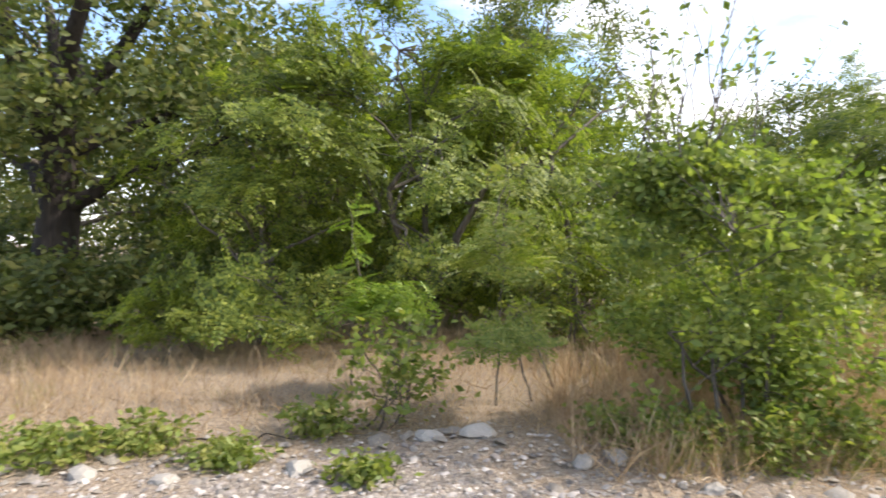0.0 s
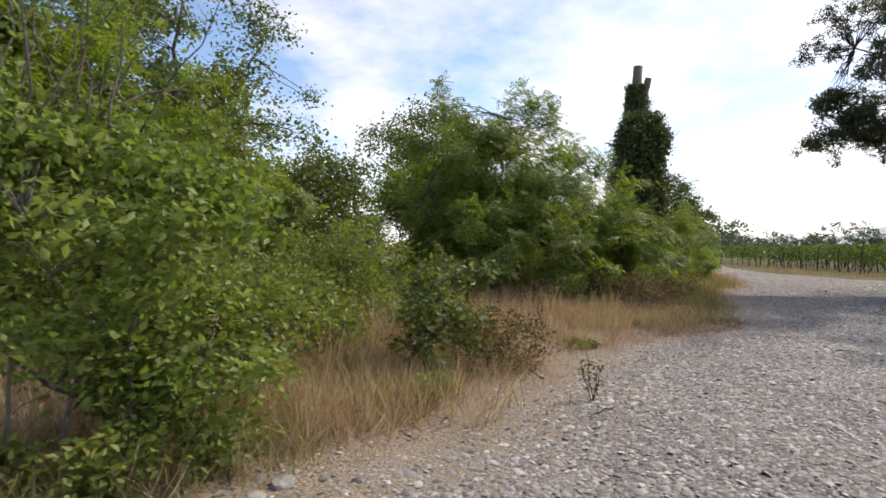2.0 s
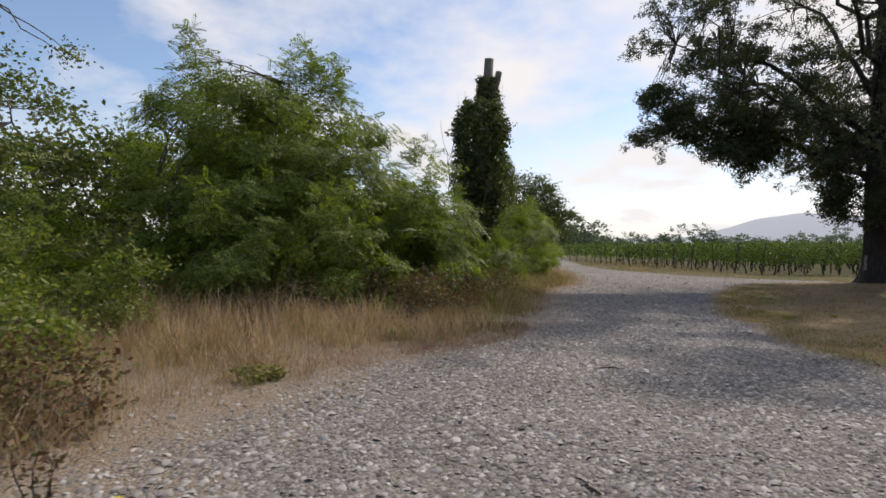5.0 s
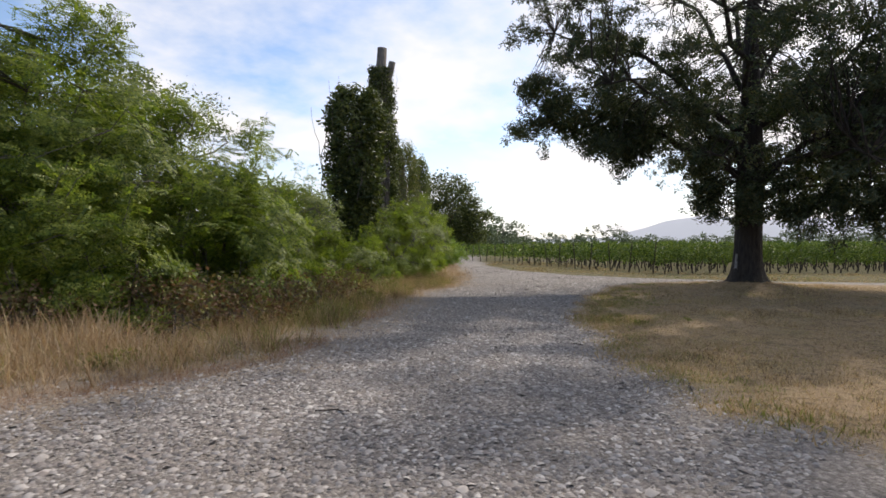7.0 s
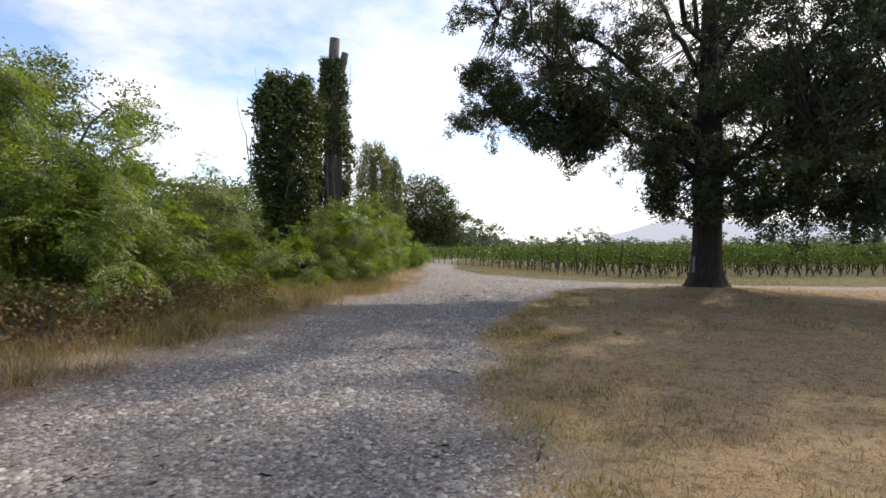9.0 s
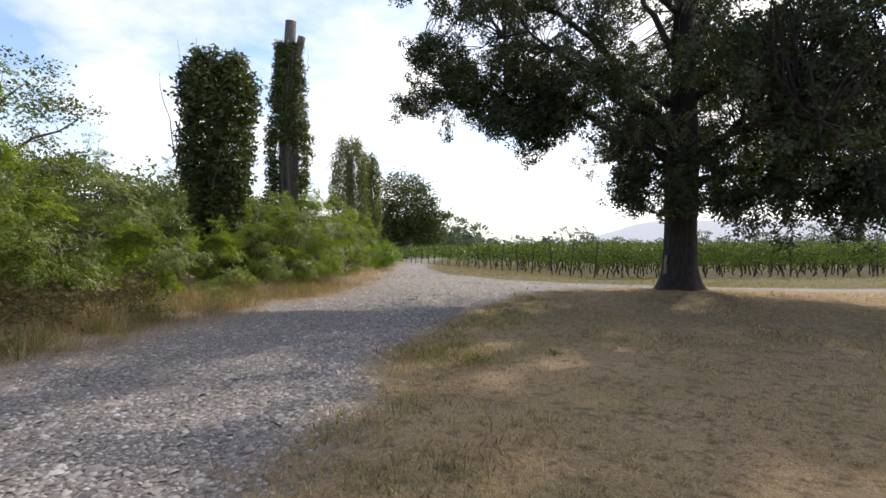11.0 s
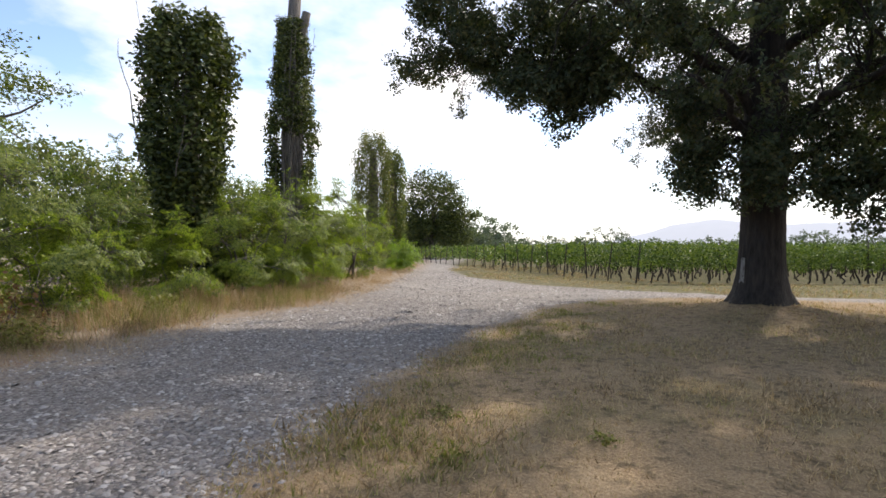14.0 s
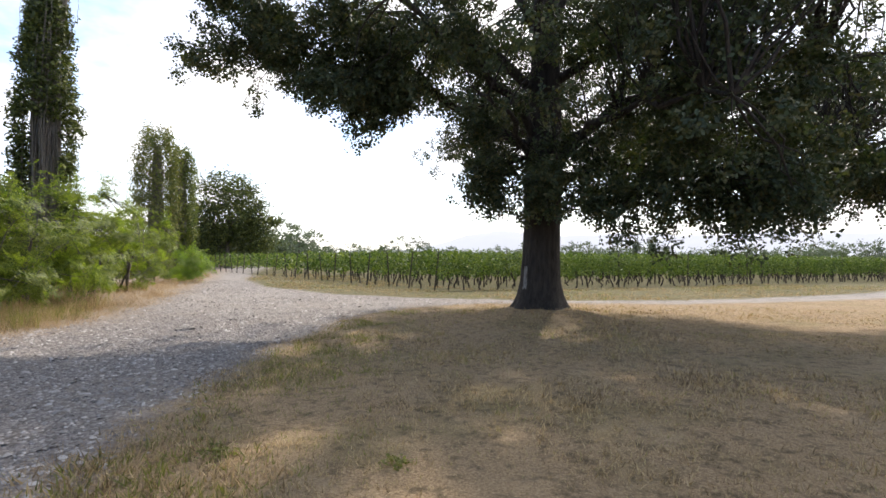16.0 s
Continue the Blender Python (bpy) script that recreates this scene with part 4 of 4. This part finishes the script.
meadow("green_grass", p, h, GREENBLADE, "yellow-green grass round the shrub's foot", lean=0.6)
p, h = tufts(spots(260, 2.6, 6.5, 3.6, 7.5, keep(0.5, 2.5, -0.2)), 9, 0.05, 0.45, 0.85)
meadow("green_grass", p, h, GREENBLADE, "yellow-green grass tufts among the dry grass", lean=0.4)
p, h = tufts(spots(1500, 24, 60, 12, 46, keep(0.3, 4.0)), 9, 0.07, 0.35, 0.75)
meadow("dry_grass", p, h, STRAW, "golden dry grass along the far verge", lean=0.35)
pts = spots(16000, -7, 22, 2.0, 13, lambda x, y: (left_of(x, y) > -0.8 + 0.4 * rng.normal(size=x.shape)) & (left_of(x, y) < np.where(x < 1, 3.0, 1.2)) & (clump(x, y, 1.3) > -0.25))
meadow("straw_litter", pts, rng.uniform(0.06, 0.22, len(pts)), STRAW, "flattened straw lying on the dusty verge", lean=2.0)
pts = spots(9000, -8, 0.8, 3.6, 9.0, lambda x, y: (left_of(x, y) > 0.4) & (clump(x, y, 1.1) > -0.4))
meadow("hay", pts, rng.uniform(0.2, 0.5, len(pts)), STRAW, "flattened pinkish hay on the trampled bank", lean=2.6)
p, h = tufts(spots(1700, 9.5, 20, 5.5, 13, lambda x, y: (np.abs(left_of(x, y) - 0.25) < 0.5) & (clump(x, y, 0.7) > -0.1)), 9, 0.06, 0.06, 0.2)
meadow("red_weeds", p, h, REDWEED, "low reddish withered weeds at the gravel's edge", lean=0.7, category="weed")
p, h = tufts(spots(800, 17, 36, 8, 24, lambda x, y: (left_of(x, y) > -0.25 + 0.25 * rng.normal(size=x.shape)) & (left_of(x, y) < 0.9)), 9, 0.07, 0.15, 0.4)
meadow("dry_grass", p, h, STRAW, "short dry grass creeping onto the gravel", lean=0.5)
p, h = tufts(spots(900, 2.8, 7.0, 3.9, 7.5, keep(0.15, 2.2, -0.5)), 10, 0.06, 0.4, 0.85)
meadow("dry_grass", p, h, STRAW, "bent golden grass at the road's edge", lean=0.55)
near_lawn = lambda x, y: (signed(x, y, LAWN) > 0.25 * rng.normal(size=x.shape)) & (rng.uniform(0, 1, x.shape) < np.exp(-np.maximum(0, np.hypot(x - 18, (y - 2.0) * 0.9) - 3.0) / 6.5)) & (clump(x, y, 1.5) > -0.5 + 0.4 * rng.normal(size=x.shape))
p, h = tufts(spots(50000, 14, 40, -12, 10, near_lawn), 6, 0.04, 0.06, 0.15)
meadow("lawn_grass", p, h, LAWNBLADE, "short dry mown grass under the oak", LAWNB, 0.75)
p, h = tufts(spots(3000, 14, 34, -10, 10, lambda x, y: near_lawn(x, y) & (clump(x, y, 0.5) > 0.15)), 9, 0.05, 0.06, 0.13)
meadow("lawn_grass", p, h, GREENBLADE, "greener grass patches in the dry lawn", LAWNB, 0.75)
p, h = tufts(spots(1100, 14, 30, 0, 10, lambda x, y: np.abs(signed(x, y, LAWN) - 0.1) < 0.35), 10, 0.05, 0.08, 0.22)
meadow("lawn_edge_grass", p, h, STRAW, "longer dry grass fringing the lawn", lean=0.5)
p, h = tufts(spots(2200, 14, 33, 0, 11, lambda x, y: (signed(x, y, LAWN) > 0.1 * rng.normal(size=x.shape)) & (signed(x, y, LAWN) < 1.3 + 0.5 * rng.normal(size=x.shape)) & (clump(x, y, 0.7) > -0.35)), 8, 0.05, 0.06, 0.16)
meadow("lawn_edge_grass", p, h, GREENBLADE, "yellow-green grass along the lawn's edge", LAWNB, 0.75)

p, h = tufts(spots(650, 12, 31, 6, 22, lambda x, y: (left_of(x, y) > 0.3 + 0.3 * rng.normal(size=x.shape)) & (left_of(x, y) < 2.2) & (clump(x, y, 0.6) > -0.1)), 9, 0.08, 0.25, 0.6)
meadow("withered_weeds", p, h, RUST, "knee-high brown and green withered weeds", lean=0.55, category="weed")
p, h = tufts(spots(9000, 36, 66, -18, 40, lambda x, y: (signed(x, y, VINES) > 0.2 * rng.normal(size=x.shape)) & (signed(x, y, VINES) < 9) & (clump(x, y, 0.5) > -0.35)), 5, 0.07, 0.08, 0.22)
meadow("vineyard_grass", p, h, LAWNBLADE, "short yellowing grass at the vineyard's edge", LAWNB, 0.6)
p, h = tufts(spots(2500, 36, 66, -18, 40, lambda x, y: (signed(x, y, VINES) > 0) & (signed(x, y, VINES) < 9) & (clump(x, y, 0.4) > 0.0)), 5, 0.07, 0.08, 0.2)
meadow("vineyard_grass", p, h, GREENBLADE, "green grass patches at the vineyard's edge", LAWNB, 0.6)

# gravel
OCT = np.array([(1, 0, -0.1), (0.35, 0.72, -0.1), (-0.75, 0.5, -0.1), (-0.85, -0.35, -0.1), (0.2, -0.75, -0.1), (0.3, 0.12, 0.3), (-0.35, -0.05, 0.27)])
OCTF = [(0, 1, 5), (1, 2, 6), (1, 6, 5), (2, 3, 6), (3, 4, 6), (4, 5, 6), (4, 0, 5)]


def gravel(name, pts, sizes, mat, label, dz=0.004):
    p = np.stack([pts[:, 0], pts[:, 1], gz(pts[:, 0], pts[:, 1]) + 0.006 + dz], 1)
    me = scatter(name, OCT, OCTF, p, turns(len(p), (0, 0, 1), 0.22), sizes, mat)
    return tagged(new(name, me), label, "gravel", kind="stuff")


road_ok = lambda x, y: (left_of(x, y) < -0.3 - 0.45 * np.exp(-((x - 5.2) / 2.6) ** 2) + 0.3 * rng.normal(size=x.shape)) & (signed(x, y, LAWN) < -0.1 + 0.2 * rng.normal(size=x.shape)) & (rng.uniform(0, 1, x.shape) < np.exp(-np.maximum(0, np.hypot(np.maximum(0, x - 19), np.maximum(0, y - 5)) - 1) / 4.0)) & (clump(x, y, 0.5) > -0.5 + 0.35 * rng.normal(size=x.shape))
pts = spots(64000, -3, 34, 1.0, 18, road_ok)
gravel("gravel_stones", pts, rng.gamma(2.5, 0.0058, len(pts)) + 0.008, GRAVEL, "loose grey angular gravel stones on the road")
pts = spots(14000, 22, 50, 6, 34, lambda x, y: (left_of(x, y) < -0.1) & (signed(x, y, LAWN) < -0.2) & (signed(x, y, VINES) < -0.2) & (clump(x, y, 0.4) > -0.5 + 0.5 * rng.normal(size=x.shape)))
gravel("gravel_stones", pts, rng.gamma(2.5, 0.008, len(pts)) + 0.01, GRAVEL, "coarse pale stones on the far track")
pts = spots(2500, -5, 24, 2.0, 14, lambda x, y: np.abs(left_of(x, y) - 0.2) < 0.7)
gravel("pebbles", pts, rng.gamma(2.5, 0.005, len(pts)) + 0.006, PALESTONE, "pale pebbles in the dusty verge")

pts = spots(190, -3.4, 3.6, 3.2, 4.25, lambda x, y: (left_of(x, y) > -0.45) & (left_of(x, y) < 0.45))
gravel("rubble", pts, rng.gamma(2.2, 0.011, len(pts)) + 0.014, RUBBLE, "dusty broken rubble along the road's edge", 0.01)


# stones, stalk, sticks, weeds and leaf litter
def rock_mesh(seed, sx, sy, sz):
    r = np.random.default_rng(seed)
    bm = bmesh.new()
    bmesh.ops.create_icosphere(bm, subdivisions=2, radius=1.0)
    for v in bm.verts:
        k = 1 + 0.45 * noise.noise(v.co * 1.1 + Vector((seed * 1.7, 0, 0))) + 0.18 * noise.noise(v.co * 3.1 + Vector((0, seed, 0)))
        v.co = Vector((v.co.x * sx * k, v.co.y * sy * k, max(-0.35, v.co.z) * sz * k))
    me = bpy.data.meshes.new("rock")
    bm.to_mesh(me); bm.free()
    me.materials.append(ROCK)
    return me


for i, (x, y, s) in enumerate(((-1.75, 3.42, 0.10), (1.7, 3.42, 0.10), (-0.95, 3.6, 0.13), (-0.1, 3.95, 0.12), (0.25, 4.0, 0.15), (0.95, 3.7, 0.12), (1.2, 3.8, 0.13), (-2.3, 3.5, 0.13), (3.05, 3.35, 0.09), (3.25, 3.5, 0.11))):
    ob = new("rock", rock_mesh(i + 3, s * 0.85, s * 0.62, s * 0.42))
    ob.matrix_world = pose(x, y, float(gz(x, y)) + 0.01, 0, 0, i * 47)
    tagged(ob, "pale dusty fieldstone lying at the road's edge", "rock", "rocks along the road's edge")


def dry_stalk(at, h, label):
    th = thing("dry_stalk", (*at, float(gz(*at))), label, "weed", "dry stalks")
    for k in range(4):
        p = bend((0, 0, -0.03), (rng.normal() * 0.07, rng.normal() * 0.07, h * rng.uniform(0.6, 1)), 0, 0.1, 6)
        part("stem", tubes("stem", [(p, np.linspace(0.006, 0.003, 6))], VINEWOOD, 5), th)
        q = p[2:][rng.integers(0, 4, 26)] + rng.normal(size=(26, 3)) * 0.015
        part("seed_head", scatter("seed_head", LEAF[0], LEAF[1], q, turns(26, (0, 0, 1), 0.8), rng.uniform(0.025, 0.06, 26), RUST), th, kind="stuff")


dry_stalk((6.45, 4.1), 0.5, "dry reddish-brown dock stalk standing in gravel")
dry_stalk((9.2, 8.2), 0.9, "dry brown weed stalk in the grass")
dry_stalk((13.0, 9.5), 0.9, "dry brown weed stalk in the grass")
for x, y, a, l in ((6.25, 3.75, 10, 0.35), (4.9, 4.3, 40, 0.3), (15.4, 2.35, 20, 0.35), (-1.6, 4.1, 5, 0.9), (9.0, 2.6, 70, 0.25), (12.2, 4.4, 130, 0.3), (17.2, 4.6, 80, 0.2)):
    ob = new("stick", tubes("stick", [(bend((-l / 2, 0, 0.012), (l / 2, 0, 0.014), 0.02, 0.1, 6), np.linspace(0.009, 0.005, 6))], VINEWOOD, 5))
    ob.matrix_world = pose(x, y, float(gz(x, y)) + 0.006, 0, 0, a)
    tagged(ob, "thin dry stick lying on the ground", "stick", "fallen sticks")


def flower(at):
    th = thing("yellow_flower", (*at, float(gz(*at))), "small yellow flower on a thin stalk", "flower")
    part("stem", tubes("stem", [(bend((0, 0, -0.02), (0.02, 0, 0.12), 0, 0.1, 4), [0.003] * 4)], GREENBLADE, 4), th)
    m, nt, p = nodes_of("yellow_petal")
    p.inputs["Base Color"].default_value = (0.75, 0.6, 0.05, 1)
    for k in range(7):
        pt = part("petal", scatter("petal", LEAF[0], LEAF[1], np.zeros((1, 3)), np.eye(3)[None], [0.035], m), th)
        pt.matrix_local = pose(0.02, 0, 0.12, 0, -20, k * 51)


flower((6.2, 4.15))
flower((6.75, 3.9))


def weed(at, r, h, n, label, mat, size=0.07):
    th = thing("weed", (*at, float(gz(*at))), label, "weed", "low green weeds")
    cs = in_ells([(0, 0, h * 0.4, r, r * 0.8, h * 0.6)], n, 0.2)
    cs[:, 2] = np.maximum(cs[:, 2], 0.02)
    part("stem_growth", tubes("stem_growth", [(bend((0, 0, -0.02), c, 0.1, 0.1, 4), [0.004, 0.003, 0.003, 0.002]) for c in cs[:30]], mat, 4), th, kind="stuff")
    part("foliage", leaf_cloud("foliage", cs, 9, 0.12, LEAF, size, mat, 0.9, 0.5), th, kind="stuff")


for x, y, r, h in ((-2.75, 3.75, 0.5, 0.25), (-2.2, 4.0, 0.4, 0.2), (-1.5, 3.75, 0.25, 0.14), (-0.95, 4.25, 0.3, 0.35), (-0.5, 3.5, 0.2, 0.12), (2.9, 3.9, 0.3, 0.4), (2.3, 3.8, 0.3, 0.4), (1.8, 3.95, 0.25, 0.35), (1.3, 4.15, 0.3, 0.3), (5.0, 4.9, 0.3, 0.25), (8.6, 6.5, 0.3, 0.14),
                   (11.6, 7.9, 0.35, 0.2),  (16.4, 9.9, 0.5, 0.4), (19.5, 12.4, 0.6, 0.5), (22.5, 14.8, 0.6, 0.6), (20.6, 4.95, 0.06, 0.05), (21.35, 5.65, 0.08, 0.05), (21.7, 4.3, 0.05, 0.04)):
    weed((x, y), r, h, int(5 + 140 * r) if r < 0.1 else int(25 + 90 * r), "low green weed patch on the verge" if x < 20 or y > 10 else "small green weed in the dry lawn", GREENBLADE if x > 5 else YELLOWLEAF, 0.07 if r > 0.17 else 0.04)
a, r = rng.uniform(0, 6.28, 2600), np.abs(rng.normal(size=2600)) * 1.5 + 0.5
q = np.stack([OAK_AT[0] + r * np.cos(a), OAK_AT[1] + r * np.sin(a)], 1)
meadow("leaf_litter", q, rng.uniform(0.03, 0.07, len(q)), REDWEED, "brown fallen leaves round the oak's foot", LEAF, 0.4, "leaf litter")


# vineyard
def vineyard():
    d = np.array([0.757, -0.653])
    s = np.array([0.55, 0.835])
    corner = np.array([45.2, 13.5])
    bank = [tubes("trunk", [(bend((0, 0, -0.05), (rng.normal() * 0.12, rng.normal() * 0.15, 1.05), 0, 0.2, 6), [0.055, 0.046, 0.042, 0.04, 0.036, 0.028])], VINEWOOD, 6) for _ in range(8)]
    post_mesh = tubes("post", [([(0, 0, -0.1), (0, 0, 1.0), (0, 0, 2.3), (0, 0, 2.31)], [0.045, 0.042, 0.04, 0.01])], VINEWOOD, 8)
    end_mesh = tubes("end_post", [([(-0.12, 0, -0.1), (0, 0, 1.0), (0.12, 0, 2.08), (0.12, 0, 2.1)], [0.045, 0.042, 0.04, 0.01])], VINEWOOD, 8)
    for r in range(22):
        o = corner + s * 2.6 * r
        length = 78 if r < 10 else 60
        z0 = float(gz(*o))
        th = thing("vine_row", (o[0], o[1], z0), "trellised row of green grapevines on wooden posts", "vine row", "rows of the vineyard")
        ang = math.atan2(d[1], d[0])
        R = Matrix.Rotation(ang, 4, "Z")
        th.matrix_world = Matrix.Translation((o[0], o[1], z0)) @ R
        n_tr = int(length / 1.1)
        far = r > 4
        runs = []
        for k in range(n_tr):
            x = 0.6 + k * 1.1 + rng.normal() * 0.08
            if not far and k < 45:
                t = part("trunk", bank[int(rng.integers(8))], th)
                t.matrix_local = pose(x, rng.normal() * 0.05, 0, 0, 0, rng.uniform(0, 360))
            elif r < 12:
                runs.append((bend((x, 0, -0.05), (x + rng.normal() * 0.12, rng.normal() * 0.1, 1.0), 0, 0.14, 4), [0.045, 0.035, 0.032, 0.025]))
        if runs:
            part("trunk_band", tubes("trunk_band", runs, VINEWOOD, 5), th, kind="stuff")
        e = part("end_post", end_mesh, th)
        e.matrix_local = pose(0, 0, 0, 0, 0, rng.uniform(-180, 180))
        for k in range(1, int(length / 6.6)):
            if r < 12:
                t = part("post", post_mesh, th)
                t.matrix_local = pose(k * 6.6, 0, 0, 0, 0, rng.uniform(0, 360))
        if r < 8:
            part("wire_run", tubes("wire_run", [([(0, 0, h), (length / 2, 0, h), (length, 0, h)], [0.003] * 3) for h in (0.95, 1.4, 1.8)], POSTWOOD, 3), th, kind="stuff")
        per_m = 400 if r < 3 else (150 if r < 9 else 60)
        size = 0.145 if r < 3 else (0.21 if r < 8 else 0.26)
        n = int(length * per_m)
        x = 0.6 + 1.1 * rng.integers(0, n_tr, n) + rng.normal(size=n) * 0.48
        lump = 0.5 + 0.5 * np.sin(x * 5.7 + 2 * np.sin(x * 1.3 + r))
        top = 2.0 + 0.18 * lump + 0.08 * rng.normal(size=n)
        bot = 0.78 - 0.3 * (np.sin(x * 2.9 + r * 1.7) > 0.3) * rng.uniform(0, 1, n)
        z = bot + (top - bot) * rng.uniform(0, 1, n)
        y = rng.normal(size=n) * 0.22
        part("foliage", scatter("foliage", LEAF[0], LEAF[1], np.stack([x, y, z], 1), turns(n, (0, 0, 0.3), 0.8), size * rng.uniform(0.7, 1.3, n), VINELEAF), th, kind="stuff")


vineyard()


# far woods and hills
def far_woods():
    k = 0
    for a0, a1, dist, n in ((-62, 62, 230, 95), (36, 46, 150, 14), (40, 60, 120, 14)):
        for i in range(n):
            a = radians(a0 + (a1 - a0) * (i + rng.uniform(-0.4, 0.4)) / n)
            d = dist * rng.uniform(0.9, 1.15)
            x, y = 18 + d * math.cos(a), 2.5 + d * math.sin(a)
            h = rng.uniform(6.5, 11) * (0.8 if rng.uniform() < 0.5 else 1.05)
            w = h * rng.uniform(0.45, 0.75)
            th = thing("far_tree", (x, y, float(gz(x, y))), "hazy green tree beyond the vineyard", "tree", "distant tree line")
            part("trunk", tubes("trunk", [(bend((0, 0, -0.2), (0.2, 0.1, h * 0.6), 0, 0.05, 4), [0.3, 0.25, 0.2, 0.1])], BARK, 5), th)
            cs = in_ells([(0, 0, h * 0.6, w, w, h * 0.38), (0, w * 0.5, h * 0.4, w * 0.7, w * 0.7, h * 0.3), (0, -w * 0.5, h * 0.4, w * 0.7, w * 0.7, h * 0.3)] + ([(0, 0, h * 0.22, w * 1.1, w * 1.1, h * 0.24)] if rng.uniform() < 0.8 else []), 54, 0.6)
            part("crown", leaf_cloud("crown", cs, 22, 1.1, LEAF, 0.75, HAZEDLEAF, 0.2, 0.7), th, kind="stuff")
            k += 1


def far_poplars():
    for x, y, h in ((216, 9.5, 9.5), (217, 4.5, 10.0)):
        th = thing("far_poplar", (x, y, float(gz(x, y))), "slim dark poplar beyond the vineyard", "tree", "distant poplars")
        part("trunk", tubes("trunk", [(bend((0, 0, -0.2), (0.1, 0, h * 0.8), 0, 0.02, 4), [0.25, 0.2, 0.15, 0.08])], BARK, 5), th)
        cs = in_ells([(0, 0, h * 0.52, 1.1, 1.1, h * 0.48)], 50, 0.4)
        part("crown", leaf_cloud("crown", cs, 24, 0.9, LEAF, 0.6, HAZEDLEAF, 0.5, 1.2), th, kind="stuff")


def hills():
    m, nt, p = nodes_of("hill_painted_haze")
    geo = nt.nodes.new("ShaderNodeNewGeometry")
    n = noise_node(nt, 0.012, 5, 0.6, geo.outputs["Position"])
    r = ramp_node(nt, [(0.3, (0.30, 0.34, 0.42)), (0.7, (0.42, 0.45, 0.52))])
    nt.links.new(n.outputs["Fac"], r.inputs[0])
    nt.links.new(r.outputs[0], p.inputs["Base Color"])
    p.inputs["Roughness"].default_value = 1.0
    # haze of the air between is painted on: the hill surface emits pale blue
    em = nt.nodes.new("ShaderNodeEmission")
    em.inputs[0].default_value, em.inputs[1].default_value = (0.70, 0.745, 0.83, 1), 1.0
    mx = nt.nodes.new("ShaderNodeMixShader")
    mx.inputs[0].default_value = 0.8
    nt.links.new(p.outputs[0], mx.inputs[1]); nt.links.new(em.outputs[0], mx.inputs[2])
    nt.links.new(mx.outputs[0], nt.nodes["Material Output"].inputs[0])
    az = np.linspace(radians(-75), radians(40), 120)
    deg = np.degrees(az)
    hh = 32 + 74 / (1 + np.exp((deg - 22) / 1.6)) + 12 * np.exp(-((deg - 15) / 4) ** 2) + 5 * np.sin(deg * 0.5) + 2.5 * np.sin(deg * 1.7 + 1)
    rows = []
    for d, k in ((1900, -0.02), (2000, 0.5), (2150, 0.85), (2300, 1.0), (2450, 0.7), (2550, -0.02)):
        rows.append(np.stack([d * np.cos(az), d * np.sin(az), hh * k - 0.6], 1))
    i, j = np.meshgrid(np.arange(5), np.arange(119), indexing="ij")
    f = np.stack([i * 120 + j, i * 120 + j + 1, (i + 1) * 120 + j + 1, (i + 1) * 120 + j], -1).reshape(-1, 4)
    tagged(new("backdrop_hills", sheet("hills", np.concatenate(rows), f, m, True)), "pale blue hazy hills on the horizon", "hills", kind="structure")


far_woods()
far_poplars()
hills()
